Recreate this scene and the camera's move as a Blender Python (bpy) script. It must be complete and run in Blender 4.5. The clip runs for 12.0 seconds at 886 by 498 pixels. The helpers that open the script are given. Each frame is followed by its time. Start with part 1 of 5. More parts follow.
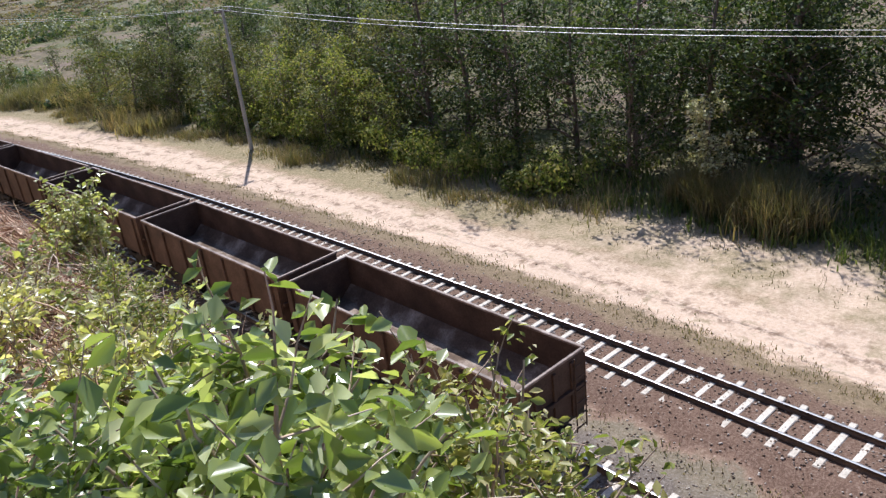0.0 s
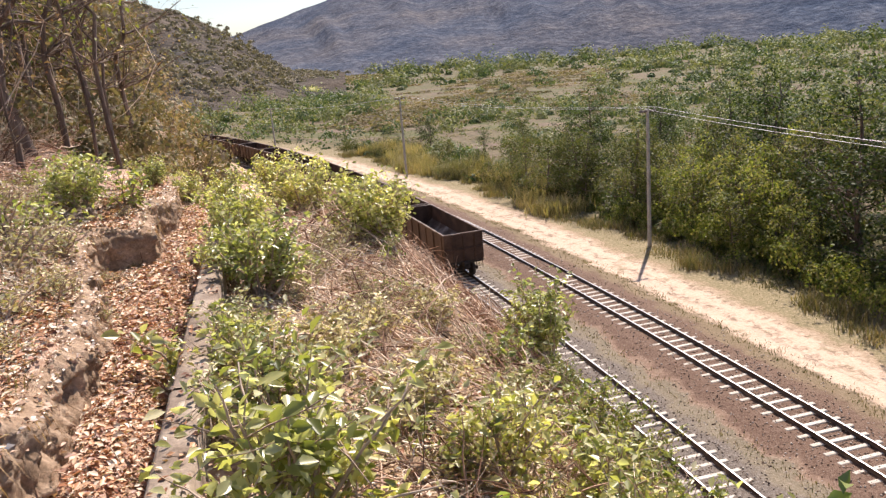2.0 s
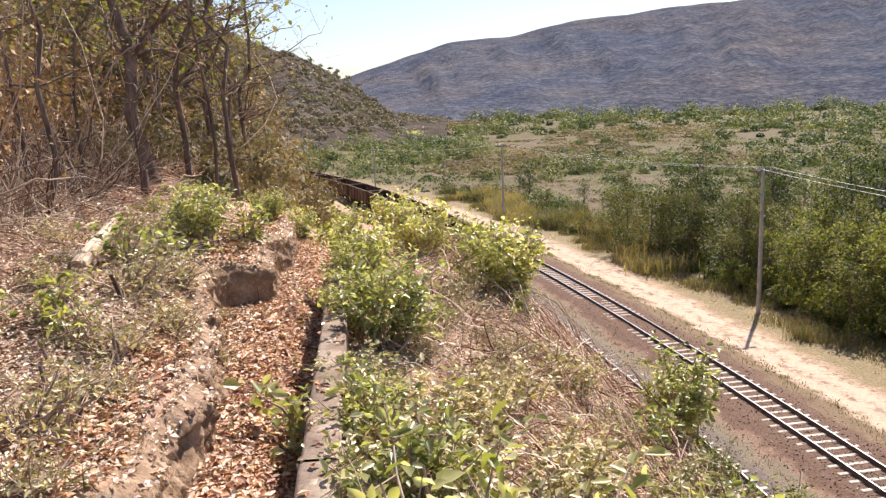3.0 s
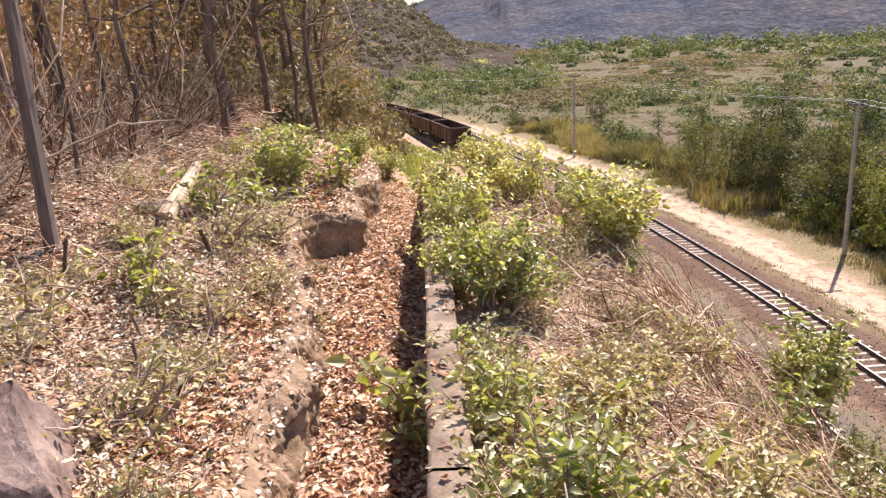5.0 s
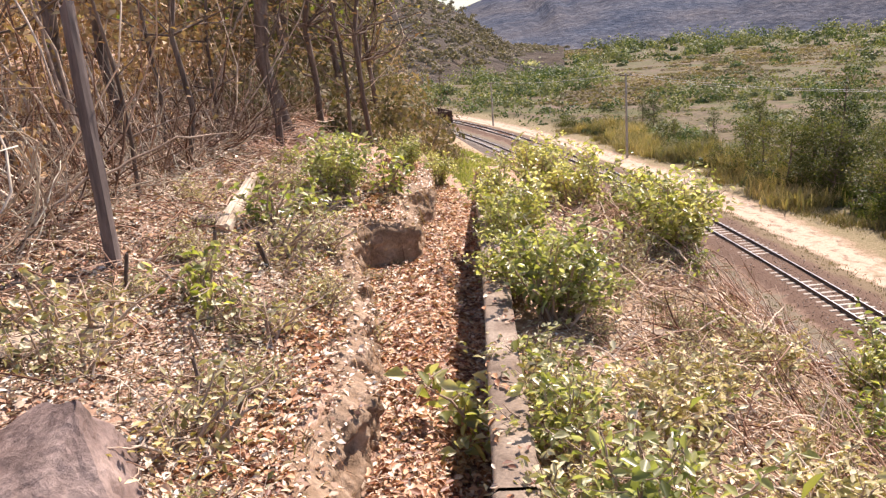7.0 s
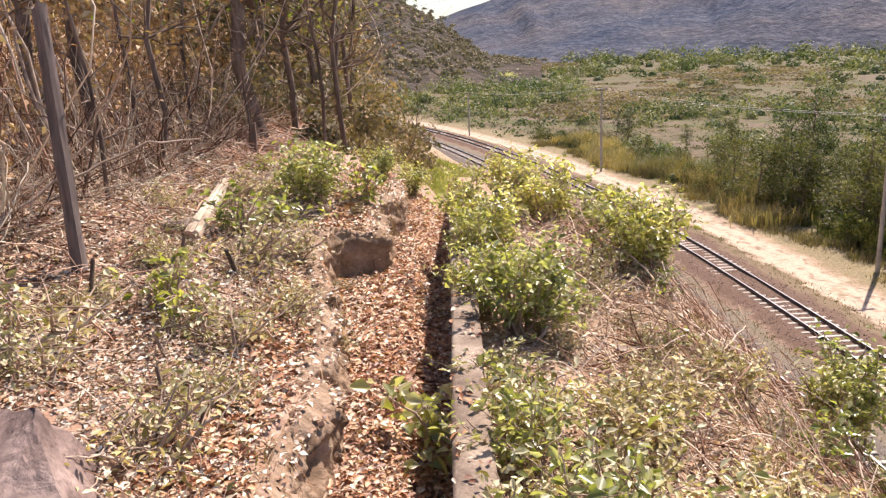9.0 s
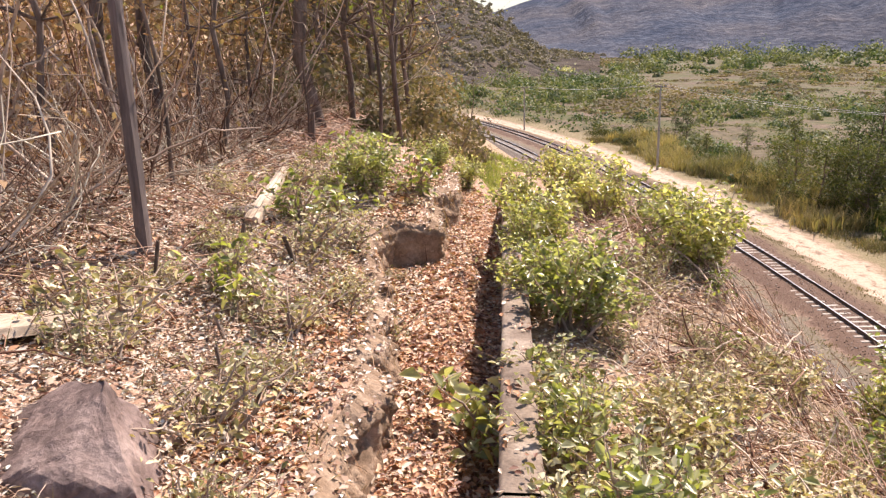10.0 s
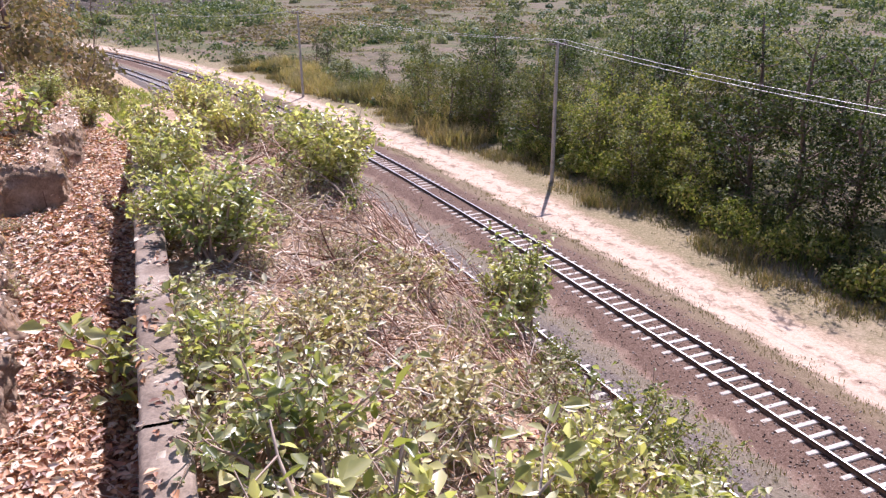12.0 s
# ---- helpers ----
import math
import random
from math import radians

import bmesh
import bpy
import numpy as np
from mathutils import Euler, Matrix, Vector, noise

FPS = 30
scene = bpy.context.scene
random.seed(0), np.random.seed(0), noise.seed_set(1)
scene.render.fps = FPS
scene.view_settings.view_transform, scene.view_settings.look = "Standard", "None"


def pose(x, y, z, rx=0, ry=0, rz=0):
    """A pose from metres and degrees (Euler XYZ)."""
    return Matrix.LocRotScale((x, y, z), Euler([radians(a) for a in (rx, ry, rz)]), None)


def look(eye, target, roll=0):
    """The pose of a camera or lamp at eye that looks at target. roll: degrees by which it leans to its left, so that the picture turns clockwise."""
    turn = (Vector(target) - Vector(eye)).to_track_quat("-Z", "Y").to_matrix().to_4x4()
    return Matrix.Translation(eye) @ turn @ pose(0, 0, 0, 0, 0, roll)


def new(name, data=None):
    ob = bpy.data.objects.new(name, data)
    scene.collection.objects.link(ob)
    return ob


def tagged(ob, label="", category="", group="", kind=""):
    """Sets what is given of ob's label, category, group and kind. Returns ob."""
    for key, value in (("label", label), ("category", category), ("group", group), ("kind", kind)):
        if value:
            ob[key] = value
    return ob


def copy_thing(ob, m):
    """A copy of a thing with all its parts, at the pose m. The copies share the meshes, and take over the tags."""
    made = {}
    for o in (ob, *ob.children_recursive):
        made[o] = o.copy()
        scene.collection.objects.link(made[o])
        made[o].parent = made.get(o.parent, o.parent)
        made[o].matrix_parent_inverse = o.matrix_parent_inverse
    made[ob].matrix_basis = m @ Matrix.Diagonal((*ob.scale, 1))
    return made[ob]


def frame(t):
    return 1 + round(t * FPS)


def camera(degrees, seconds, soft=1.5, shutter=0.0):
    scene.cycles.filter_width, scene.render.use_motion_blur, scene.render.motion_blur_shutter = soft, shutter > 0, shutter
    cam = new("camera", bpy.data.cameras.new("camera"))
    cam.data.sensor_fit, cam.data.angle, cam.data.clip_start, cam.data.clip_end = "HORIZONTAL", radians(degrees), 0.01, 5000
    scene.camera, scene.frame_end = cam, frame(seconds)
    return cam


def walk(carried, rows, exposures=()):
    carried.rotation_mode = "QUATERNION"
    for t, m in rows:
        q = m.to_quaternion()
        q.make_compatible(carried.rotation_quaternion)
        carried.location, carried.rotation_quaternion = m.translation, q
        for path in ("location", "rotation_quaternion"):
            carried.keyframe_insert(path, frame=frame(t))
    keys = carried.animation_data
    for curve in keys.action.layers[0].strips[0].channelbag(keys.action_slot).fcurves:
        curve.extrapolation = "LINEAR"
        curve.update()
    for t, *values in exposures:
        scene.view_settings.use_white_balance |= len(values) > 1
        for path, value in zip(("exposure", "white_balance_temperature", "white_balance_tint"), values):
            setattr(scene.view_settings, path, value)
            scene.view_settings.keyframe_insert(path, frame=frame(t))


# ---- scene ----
cam = camera(59.16, 12.0, soft=1.35)
# seconds, x, y, z, yaw, pitch, roll
PATH = [
    (0.0, -15.254, 21.709, 11.451, -39.06, -23.82, 6.12),
    (0.2, -15.446, 21.543, 11.536, -32.60, -21.02, 6.87),
    (0.5, -15.735, 21.293, 11.664, -24.31, -14.87, 7.50),
    (0.7, -15.694, 21.405, 11.648, -21.01, -12.56, 6.47),
    (1.0, -15.632, 21.574, 11.625, -18.30, -14.01, 5.16),
    (1.5, -15.654, 22.020, 11.623, -13.49, -14.18, 4.90),
    (2.0, -15.796, 22.367, 11.697, -10.03, -14.37, 4.65),
    (2.5, -16.013, 22.719, 11.675, -7.61, -13.22, 3.89),
    (2.7, -16.050, 22.831, 11.664, -5.83, -12.75, 3.82),
    (3.0, -16.105, 23.000, 11.647, -2.74, -10.54, 2.25),
    (3.2, -16.135, 23.058, 11.654, -3.26, -12.68, 1.00),
    (4.8, -16.377, 23.522, 11.705, 1.82, -15.68, 3.40),
    (5.0, -16.407, 23.580, 11.711, 2.04, -15.40, 2.44),
    (5.5, -16.408, 23.630, 11.720, 2.36, -15.94, 4.55),
    (6.0, -16.413, 23.646, 11.721, 3.96, -15.45, 6.10),
    (6.5, -16.446, 23.677, 11.719, 4.29, -14.48, 5.01),
    (7.0, -16.445, 23.670, 11.718, 5.47, -14.92, 4.35),
    (7.5, -16.423, 23.666, 11.726, 5.30, -13.99, 4.55),
    (7.7, -16.422, 23.664, 11.730, 4.72, -13.78, 4.05),
    (9.3, -16.413, 23.648, 11.757, 4.23, -14.45, 2.23),
    (9.5, -16.412, 23.646, 11.761, 5.20, -14.38, 2.34),
    (10.0, -16.424, 23.601, 11.761, 8.03, -14.75, 1.53),
    (10.5, -16.431, 23.565, 11.756, 6.81, -16.03, 2.13),
    (11.0, -16.388, 23.520, 11.771, 4.23, -14.96, 1.88),
    (11.3, -16.374, 23.532, 11.769, -0.53, -17.95, 1.59),
    (11.5, -16.364, 23.540, 11.767, -3.39, -18.18, 1.07),
    (11.7, -16.332, 23.531, 11.750, -7.97, -18.61, 0.64),
    (12.0, -16.284, 23.517, 11.724, -17.24, -20.22, 0.36),
]
EXPOSURES = [(0.0, 0.48, 5600, 10), (0.5, 0.60, 5350, 20), (1.0, 0.60, 5700, 16), (1.5, 0.64, 6400, 15), (3.0, 0.69, 6600, 16), (5.0, 0.74, 6700, 19), (11.0, 0.74, 6700, 19), (12.0, 0.68, 5700, 26)]
walk(cam, [(t, pose(x, y, z, 90 + pitch, roll, yaw)) for t, x, y, z, yaw, pitch, roll in PATH], EXPOSURES)

# ---- light ----
SUN_AZ, SUN_EL = radians(29.0), radians(50.0)      # clockwise from +y
world = bpy.data.worlds.new("sky")
scene.world = world
world.use_nodes = True
_nt = world.node_tree
_sky = _nt.nodes.new("ShaderNodeTexSky")
_sky.sky_type, _sky.sun_disc = "NISHITA", False
_sky.sun_elevation, _sky.sun_rotation = SUN_EL, SUN_AZ
_sky.air_density, _sky.dust_density, _sky.ozone_density = 1.0, 1.0, 2.5
_nt.nodes["Background"].inputs[1].default_value = 0.095
_nt.links.new(_sky.outputs[0], _nt.nodes["Background"].inputs[0])
sun = new("sun", bpy.data.lights.new("sun", "SUN"))
sun.data.energy, sun.data.angle, sun.data.color = 5.0, radians(0.6), (1.0, 0.93, 0.82)
_dir = Vector((math.sin(SUN_AZ) * math.cos(SUN_EL), math.cos(SUN_AZ) * math.cos(SUN_EL), math.sin(SUN_EL)))
sun.matrix_world = look((0, 0, 60), Vector((0, 0, 60)) - _dir)


# ---- the lie of the land ----
# The far track runs through the origin towards +y and bends to the left; s is the way along it, d the distance to its right.
K0, K1 = 1 / 507.0, 0.124e-4
NEAR = -4.47
_S = np.arange(-120.0, 420.0, 0.5)
_SC = np.clip(_S, -60, 190)
_TH = K0 * _SC + K1 * _SC * _SC / 2
_X = np.cumsum(-np.sin(_TH)) * 0.5
_Y = np.cumsum(np.cos(_TH)) * 0.5
_X -= np.interp(0, _S, _X)
_Y -= np.interp(0, _S, _Y)


def on_line(s, d=0.0):
    """World x, y and heading at s along the far track, d to its right."""
    th = np.interp(s, _S, _TH)
    return np.interp(s, _S, _X) + d * np.cos(th), np.interp(s, _S, _Y) + d * np.sin(th), th


def to_line(x, y):
    """s and d of a place."""
    x, y = np.asarray(x, float), np.asarray(y, float)
    s = y.copy() if y.ndim else np.array(float(y))
    for _ in range(8):
        cx, cy, th = on_line(s)
        s = np.clip(s + ((x - cx) * -np.sin(th) + (y - cy) * np.cos(th)) * 0.8, -119, 419)
    cx, cy, th = on_line(s)
    return s, (x - cx) * np.cos(th) + (y - cy) * np.sin(th)


def smooth(a, b, v):
    t = np.clip((v - a) / (b - a), 0, 1)
    return t * t * (3 - 2 * t)


_WAVES = {}


def waves(x, y, scale, seed):
    """Cheap smooth unevenness between about -1 and 1."""
    if seed not in _WAVES:
        r = np.random.RandomState(seed)
        _WAVES[seed] = [(r.uniform(0, 2 * np.pi), r.uniform(0.6, 2.2), r.uniform(0, 6.28)) for k in range(7)]
    out = 0
    for a, f, p in _WAVES[seed]:
        f = f / scale
        out = out + np.sin((x * np.cos(a) + y * np.sin(a)) * f + p + 1.3 * np.sin((x * np.sin(a) - y * np.cos(a)) * f * 0.7 + p)) / 7 ** 0.5 * 0.8
    return out


WALL_D0, WALL_D1 = -15.87, -15.70     # the channel wall, across


def bank_edge(x, y, s):
    """The foot of the eroded bank across the line, with the block that juts into the channel."""
    run = np.interp(s, [20, 26.6, 28.4, 29.1, 30.0, 30.75, 30.95, 31.15, 31.7, 32.0, 32.8, 40], [-16.5, -16.48, -16.55, -16.59, -16.84, -16.98, -16.90, -16.47, -16.42, -16.56, -16.40, -16.6])
    return run + 0.05 * waves(0 * x, s * 1.0, 0.30, 7) + 0.02 * waves(x, y, 0.12, 8)



def height(x, y):
    s, d = to_line(x, y)
    x, y = np.asarray(x, float), np.asarray(y, float)
    top = 10.0 - 4.5 * smooth(34.0, 58, s) - 1.0 * smooth(52, 120, s)
    # right-hand side: verge, road, wood floor, valley
    z = np.full_like(d, -0.32)
    bed = np.maximum(smooth(1.9, 1.2, np.abs(d)), smooth(1.9, 1.2, np.abs(d - NEAR)))
    z = z + 0.15 * bed
    z = z - 0.18 * smooth(1.8, 3.4, d) + 0.04 * waves(x, y, 1.5, 1)
    z = z + 0.35 * smooth(8.5, 13, d) + 0.2 * smooth(9, 20, d) * waves(x, y, 6, 2)
    z = z + 0.035 * waves(x, y, 0.6, 5) * smooth(2.5, 3.5, d)
    z = z - 3.0 * smooth(25, 120, d)
    # the cutting's slope up to the bench on the left
    prof_d = [-40, -15.6, -14.9, -14.2, -13.2, -11.0, -9.0, -7.4, -6.6, -6.0]
    prof_z = [0.995, 0.995, 0.9865, 0.961, 0.875, 0.608, 0.335, 0.086, 0.01, 0.0]
    up = np.interp(d, prof_d, prof_z)
    left = up * (top + 0.35)
    z = np.where(d < -6.0, -0.32 + left, z)
    on_slope = smooth(-6.5, -8.0, d) * smooth(-15.6, -14.6, d)
    z = z + on_slope * 0.14 * waves(x, y, 1.2, 3)
    # channel behind the wall
    edge = bank_edge(x, y, s)
    inside = smooth(WALL_D1 - 0.06, WALL_D1 - 0.14, d)
    z = z - (0.06 + 0.26 * smooth(-16.25, -15.98, d)) * inside * smooth(60, 45, s)
    # eroded bank and the hillside above it
    step = 0.38 + 0.10 * waves(0 * x, s, 1.1, 9)
    bank = smooth(edge + 0.01, edge - 0.11, d)
    z = z + bank * np.maximum(step, 0.12)
    rise = np.maximum(-16.7 - d, 0)
    z = z + 0.30 * np.minimum(rise, 1.6) + 0.05 * np.maximum(rise - 1.6, 0) + 0.0035 * np.minimum(rise, 30) ** 2 + 0.06 * waves(x, y, 0.9, 4) * smooth(0, 1, rise) + 0.03 * bank * waves(x, y, 0.18, 12)
    # the left-hand hillside keeps its height further on
    z = z + smooth(0.2, 2.5, rise) * (10.0 - top) * 0.97
    return z


# ---- building helpers ----
def mesh_np(name, verts, faces, mats, mat_index=None, smooth=False):
    """A mesh from arrays of corners and of equal-sided faces."""
    me = bpy.data.meshes.new(name)
    verts = np.asarray(verts, np.float32)
    faces = np.asarray(faces, np.int32)
    n, k = faces.shape
    me.vertices.add(len(verts))
    me.vertices.foreach_set("co", verts.ravel())
    me.loops.add(n * k)
    me.loops.foreach_set("vertex_index", faces.ravel())
    me.polygons.add(n)
    me.polygons.foreach_set("loop_start", np.arange(0, n * k, k, dtype=np.int32))
    me.polygons.foreach_set("loop_total", np.full(n, k, np.int32))
    for m in mats if isinstance(mats, (list, tuple)) else [mats]:
        me.materials.append(m)
    if mat_index is not None:
        me.polygons.foreach_set("material_index", np.asarray(mat_index, np.int32))
    if smooth:
        me.polygons.foreach_set("use_smooth", np.ones(n, bool))
    me.update(calc_edges=True)
    me.validate()
    return me


def part(name, bm, material, parent, label=""):
    """Links a bmesh (or a finished mesh) as one mesh object under a thing or a part."""
    if isinstance(bm, bmesh.types.BMesh):
        me = bpy.data.meshes.new(name)
        bm.to_mesh(me)
        bm.free()
        me.materials.append(material)
    else:
        me = bm
    ob = new(name, me)
    ob.parent = parent
    if label:
        ob["label"] = label
    return ob


def box(bm, lo, hi, bevel=0.0):
    """Adds a box between two corners to a bmesh."""
    r = bmesh.ops.create_cube(bm, size=1.0)
    lo, hi = Vector(lo), Vector(hi)
    for v in r["verts"]:
        v.co = Vector((lo[i] + (v.co[i] + 0.5) * (hi[i] - lo[i]) for i in range(3)))
    if bevel:
        es = list({e for v in r["verts"] for e in v.link_edges})
        bmesh.ops.bevel(bm, geom=es, offset=bevel, segments=1, affect="EDGES")
    return r["verts"]


def tube(points, radii, sides=6):
    """Corners and quads of a tapered tube along a line of points."""
    P = np.asarray(points, float)
    r = np.asarray(radii, float)
    t = np.gradient(P, axis=0)
    t /= np.linalg.norm(t, axis=1)[:, None] + 1e-9
    ref = np.where(np.abs(t[:, 2:3]) > 0.9, [[1.0, 0, 0]], [[0, 0, 1.0]])
    a = np.cross(t, ref)
    a /= np.linalg.norm(a, axis=1)[:, None] + 1e-9
    b = np.cross(t, a)
    ang = np.arange(sides) * 2 * np.pi / sides
    ring = P[:, None] + r[:, None, None] * (np.cos(ang)[None, :, None] * a[:, None] + np.sin(ang)[None, :, None] * b[:, None])
    n = len(P)
    i, j = np.meshgrid(np.arange(n - 1), np.arange(sides), indexing="ij")
    q = np.stack([i * sides + j, i * sides + (j + 1) % sides, (i + 1) * sides + (j + 1) % sides, (i + 1) * sides + j], -1).reshape(-1, 4)
    return ring.reshape(-1, 3), q


def merge(pieces):
    """Joins (corners, faces) pairs."""
    vs, fs, n = [], [], 0
    for v, f in pieces:
        vs.append(v)
        fs.append(np.asarray(f) + n)
        n += len(v)
    return np.concatenate(vs), np.concatenate(fs)


def leaf_cloud(rng, centres, length, width=0.55, droop=0.3, fold=0.25, heading=None, flat=0.0, jitter=0.35, simple=False):
    """Folded oval leaves, two quads each, at the centres; flat 1 lays them on the ground."""
    n = len(centres)
    L = length * (1 + jitter * rng.uniform(-1, 1, n))
    if heading is None:
        az = rng.uniform(0, 2 * np.pi, n)
    else:
        az = heading
    el = (rng.normal(-droop, 0.5, n)) * (1 - flat) + flat * rng.normal(0, 0.25, n)
    roll = rng.normal(0, 0.75 * (1 - 0.5 * flat), n)
    d = np.stack([np.cos(az) * np.cos(el), np.sin(az) * np.cos(el), np.sin(el)], 1)
    s = np.stack([-np.sin(az), np.cos(az), np.zeros(n)], 1)
    u = np.cross(d, s)
    s2 = s * np.cos(roll)[:, None] + u * np.sin(roll)[:, None]
    u2 = np.cross(d, s2)
    Lc, Wc = L[:, None], (L * width)[:, None]
    base = centres
    tip = centres + d * Lc - u2 * Lc * 0.06
    m1 = centres + d * Lc * 0.45
    left = m1 + s2 * Wc * 0.5 + u2 * Wc * fold
    right = m1 - s2 * Wc * 0.5 + u2 * Wc * fold
    if simple:
        V = np.stack([base, left, tip, right], 1).reshape(-1, 3)
        return V, np.arange(n * 4).reshape(-1, 4)
    left2 = centres + d * Lc * 0.75 + s2 * Wc * 0.33 + u2 * Wc * fold * 0.6
    right2 = centres + d * Lc * 0.75 - s2 * Wc * 0.33 + u2 * Wc * fold * 0.6
    V = np.stack([base, left, left2, tip, right2, right], 1).reshape(-1, 3)
    k = np.arange(n)[:, None] * 6
    F = np.concatenate([k + [0, 3, 2, 1], k + [0, 5, 4, 3]], 0)
    return V, F


def wobble(rng, a, b, n, amount):
    """A crooked line from a to b."""
    t = np.linspace(0, 1, n)[:, None]
    p = np.asarray(a)[None] * (1 - t) + np.asarray(b)[None] * t
    off = np.cumsum(rng.normal(0, 1, (n, 3)), 0)
    off -= off[0] + (off[-1] - off[0]) * t
    return p + off * amount * np.linalg.norm(np.asarray(b) - np.asarray(a)) / math.sqrt(n)


# ---- materials ----
def material(name):
    m = bpy.data.materials.new(name)
    m.use_nodes = True
    nt = m.node_tree
    return m, nt, nt.nodes["Principled BSDF"], nt.nodes["Material Output"]


def node(nt, kind, **values):
    n = nt.nodes.new(kind)
    for k, v in values.items():
        n.inputs[k].default_value = v
    return n


def ramp(nt, fac, stops):
    r = nt.nodes.new("ShaderNodeValToRGB")
    e = r.color_ramp.elements
    while len(e) < len(stops):
        e.new(0.5)
    for el, (p, c) in zip(e, stops):
        el.position, el.color = p, (*c, 1)
    nt.links.new(fac, r.inputs[0])
    return r.outputs[0]


def noise_tex(nt, scale, detail=6, rough=0.6, space="Object", distort=0.0, stretch=None):
    co = nt.nodes.new("ShaderNodeTexCoord").outputs[space]
    if stretch:
        mp = nt.nodes.new("ShaderNodeMapping")
        mp.inputs["Scale"].default_value = stretch
        nt.links.new(co, mp.inputs[0])
        co = mp.outputs[0]
    n = node(nt, "ShaderNodeTexNoise", Scale=scale, Detail=detail, Roughness=rough, Distortion=distort)
    nt.links.new(co, n.inputs["Vector"])
    return n.outputs["Fac"]


def mix(nt, fac, a, b, mode="MIX"):
    m = nt.nodes.new("ShaderNodeMix")
    m.data_type, m.blend_type = "RGBA", mode
    for sock, v in ((m.inputs[0], fac), (m.inputs[6], a), (m.inputs[7], b)):
        if hasattr(v, "is_output"):
            nt.links.new(v, sock)
        else:
            sock.default_value = v if isinstance(v, (int, float)) else (*v, 1)
    return m.outputs[2]


def bump(nt, bsdf, height, strength, distance):
    b = node(nt, "ShaderNodeBump", Strength=strength, Distance=distance)
    nt.links.new(height, b.inputs["Height"])
    nt.links.new(b.outputs[0], bsdf.inputs["Normal"])


def grained(name, dark, mid, light, scale=3.0, fine=40.0, rough=0.85, bump_d=0.02, metal=0.0, stretch=None, spec=0.3):
    """A surface mottled at two scales."""
    m, nt, b, out = material(name)
    big = noise_tex(nt, scale, 5, stretch=stretch)
    small = noise_tex(nt, fine, 8, 0.7, stretch=stretch)
    c1 = ramp(nt, big, [(0.3, dark), (0.5, mid), (0.72, light)])
    c2 = ramp(nt, small, [(0.3, (0.55, 0.55, 0.55)), (0.7, (1.35, 1.35, 1.35))])
    nt.links.new(mix(nt, 0.8, c1, c2, "MULTIPLY"), b.inputs["Base Color"])
    b.inputs["Roughness"].default_value, b.inputs["Metallic"].default_value = rough, metal
    b.inputs["Specular IOR Level"].default_value = spec
    bump(nt, b, small, 0.6, bump_d)
    return m


def leafy(name, cols, translucent=0.4, rough=0.45, spec=0.4, clump=0.0):
    """Leaves: each island takes its own shade; light comes through them."""
    m, nt, b, out = material(name)
    rnd = nt.nodes.new("ShaderNodeNewGeometry").outputs["Random Per Island"]
    n = len(cols)
    c = ramp(nt, rnd, [((i + 0.5) / n, col) for i, col in enumerate(cols)])
    if clump:
        big = noise_tex(nt, clump, 3)
        c = mix(nt, 1.0, c, ramp(nt, big, [(0.35, (0.6, 0.65, 0.6)), (0.65, (1.25, 1.2, 1.1))]), "MULTIPLY")
    ob = nt.nodes.new("ShaderNodeObjectInfo").outputs["Random"]
    c = mix(nt, 1.0, c, ramp(nt, ob, [(0.0, (0.75, 0.8, 0.75)), (1.0, (1.2, 1.15, 1.1))]), "MULTIPLY")
    nt.links.new(c, b.inputs["Base Color"])
    b.inputs["Roughness"].default_value = rough
    b.inputs["Specular IOR Level"].default_value = spec
    tr = nt.nodes.new("ShaderNodeBsdfTranslucent")
    nt.links.new(mix(nt, 1.0, c, (1.5, 1.6, 0.7), "MULTIPLY"), tr.inputs["Color"])
    ms = node(nt, "ShaderNodeMixShader", Fac=translucent)
    nt.links.new(b.outputs[0], ms.inputs[1])
    nt.links.new(tr.outputs[0], ms.inputs[2])
    nt.links.new(ms.outputs[0], out.inputs["Surface"])
    return m


CONCRETE = grained("old_concrete", (0.16, 0.11, 0.08), (0.31, 0.235, 0.18), (0.48, 0.39, 0.31), 4.0, 60.0, 0.9, 0.006)
RAIL_STEEL = grained("worn_rail_steel", (0.05, 0.035, 0.03), (0.10, 0.07, 0.055), (0.16, 0.11, 0.08), 2.0, 30.0, 0.55, 0.003, 0.5)
RAIL_HEAD = grained("polished_rail_head", (0.42, 0.40, 0.40), (0.55, 0.53, 0.52), (0.68, 0.66, 0.64), 1.0, 80.0, 0.32, 0.001, 0.8)
SLEEPER = grained("pale_concrete_sleeper", (0.40, 0.34, 0.28), (0.55, 0.48, 0.41), (0.68, 0.61, 0.54), 2.0, 30.0, 0.85, 0.006)
# The palest stop paints sun glint on the wagon's steel floor.
GLINT_FLOOR = grained("glint_paled_wagon_floor", (0.07, 0.045, 0.033), (0.14, 0.095, 0.07), (0.50, 0.40, 0.33), 0.9, 20.0, 0.8, 0.004, spec=0.1)
RUST = grained("rusty_wagon_steel", (0.042, 0.024, 0.017), (0.078, 0.045, 0.032), (0.13, 0.08, 0.058), 1.2, 18.0, 0.75, 0.004)
# Brown rim steel; its light mottling stands in for sun glint.
RIM = grained("glint_mottled_wagon_rim", (0.10, 0.065, 0.05), (0.20, 0.14, 0.115), (0.42, 0.34, 0.29), 2.0, 25.0, 0.55, 0.003)
BLACK_STEEL = grained("oily_running_gear", (0.015, 0.012, 0.011), (0.03, 0.024, 0.02), (0.055, 0.042, 0.035), 3.0, 30.0, 0.6, 0.003)
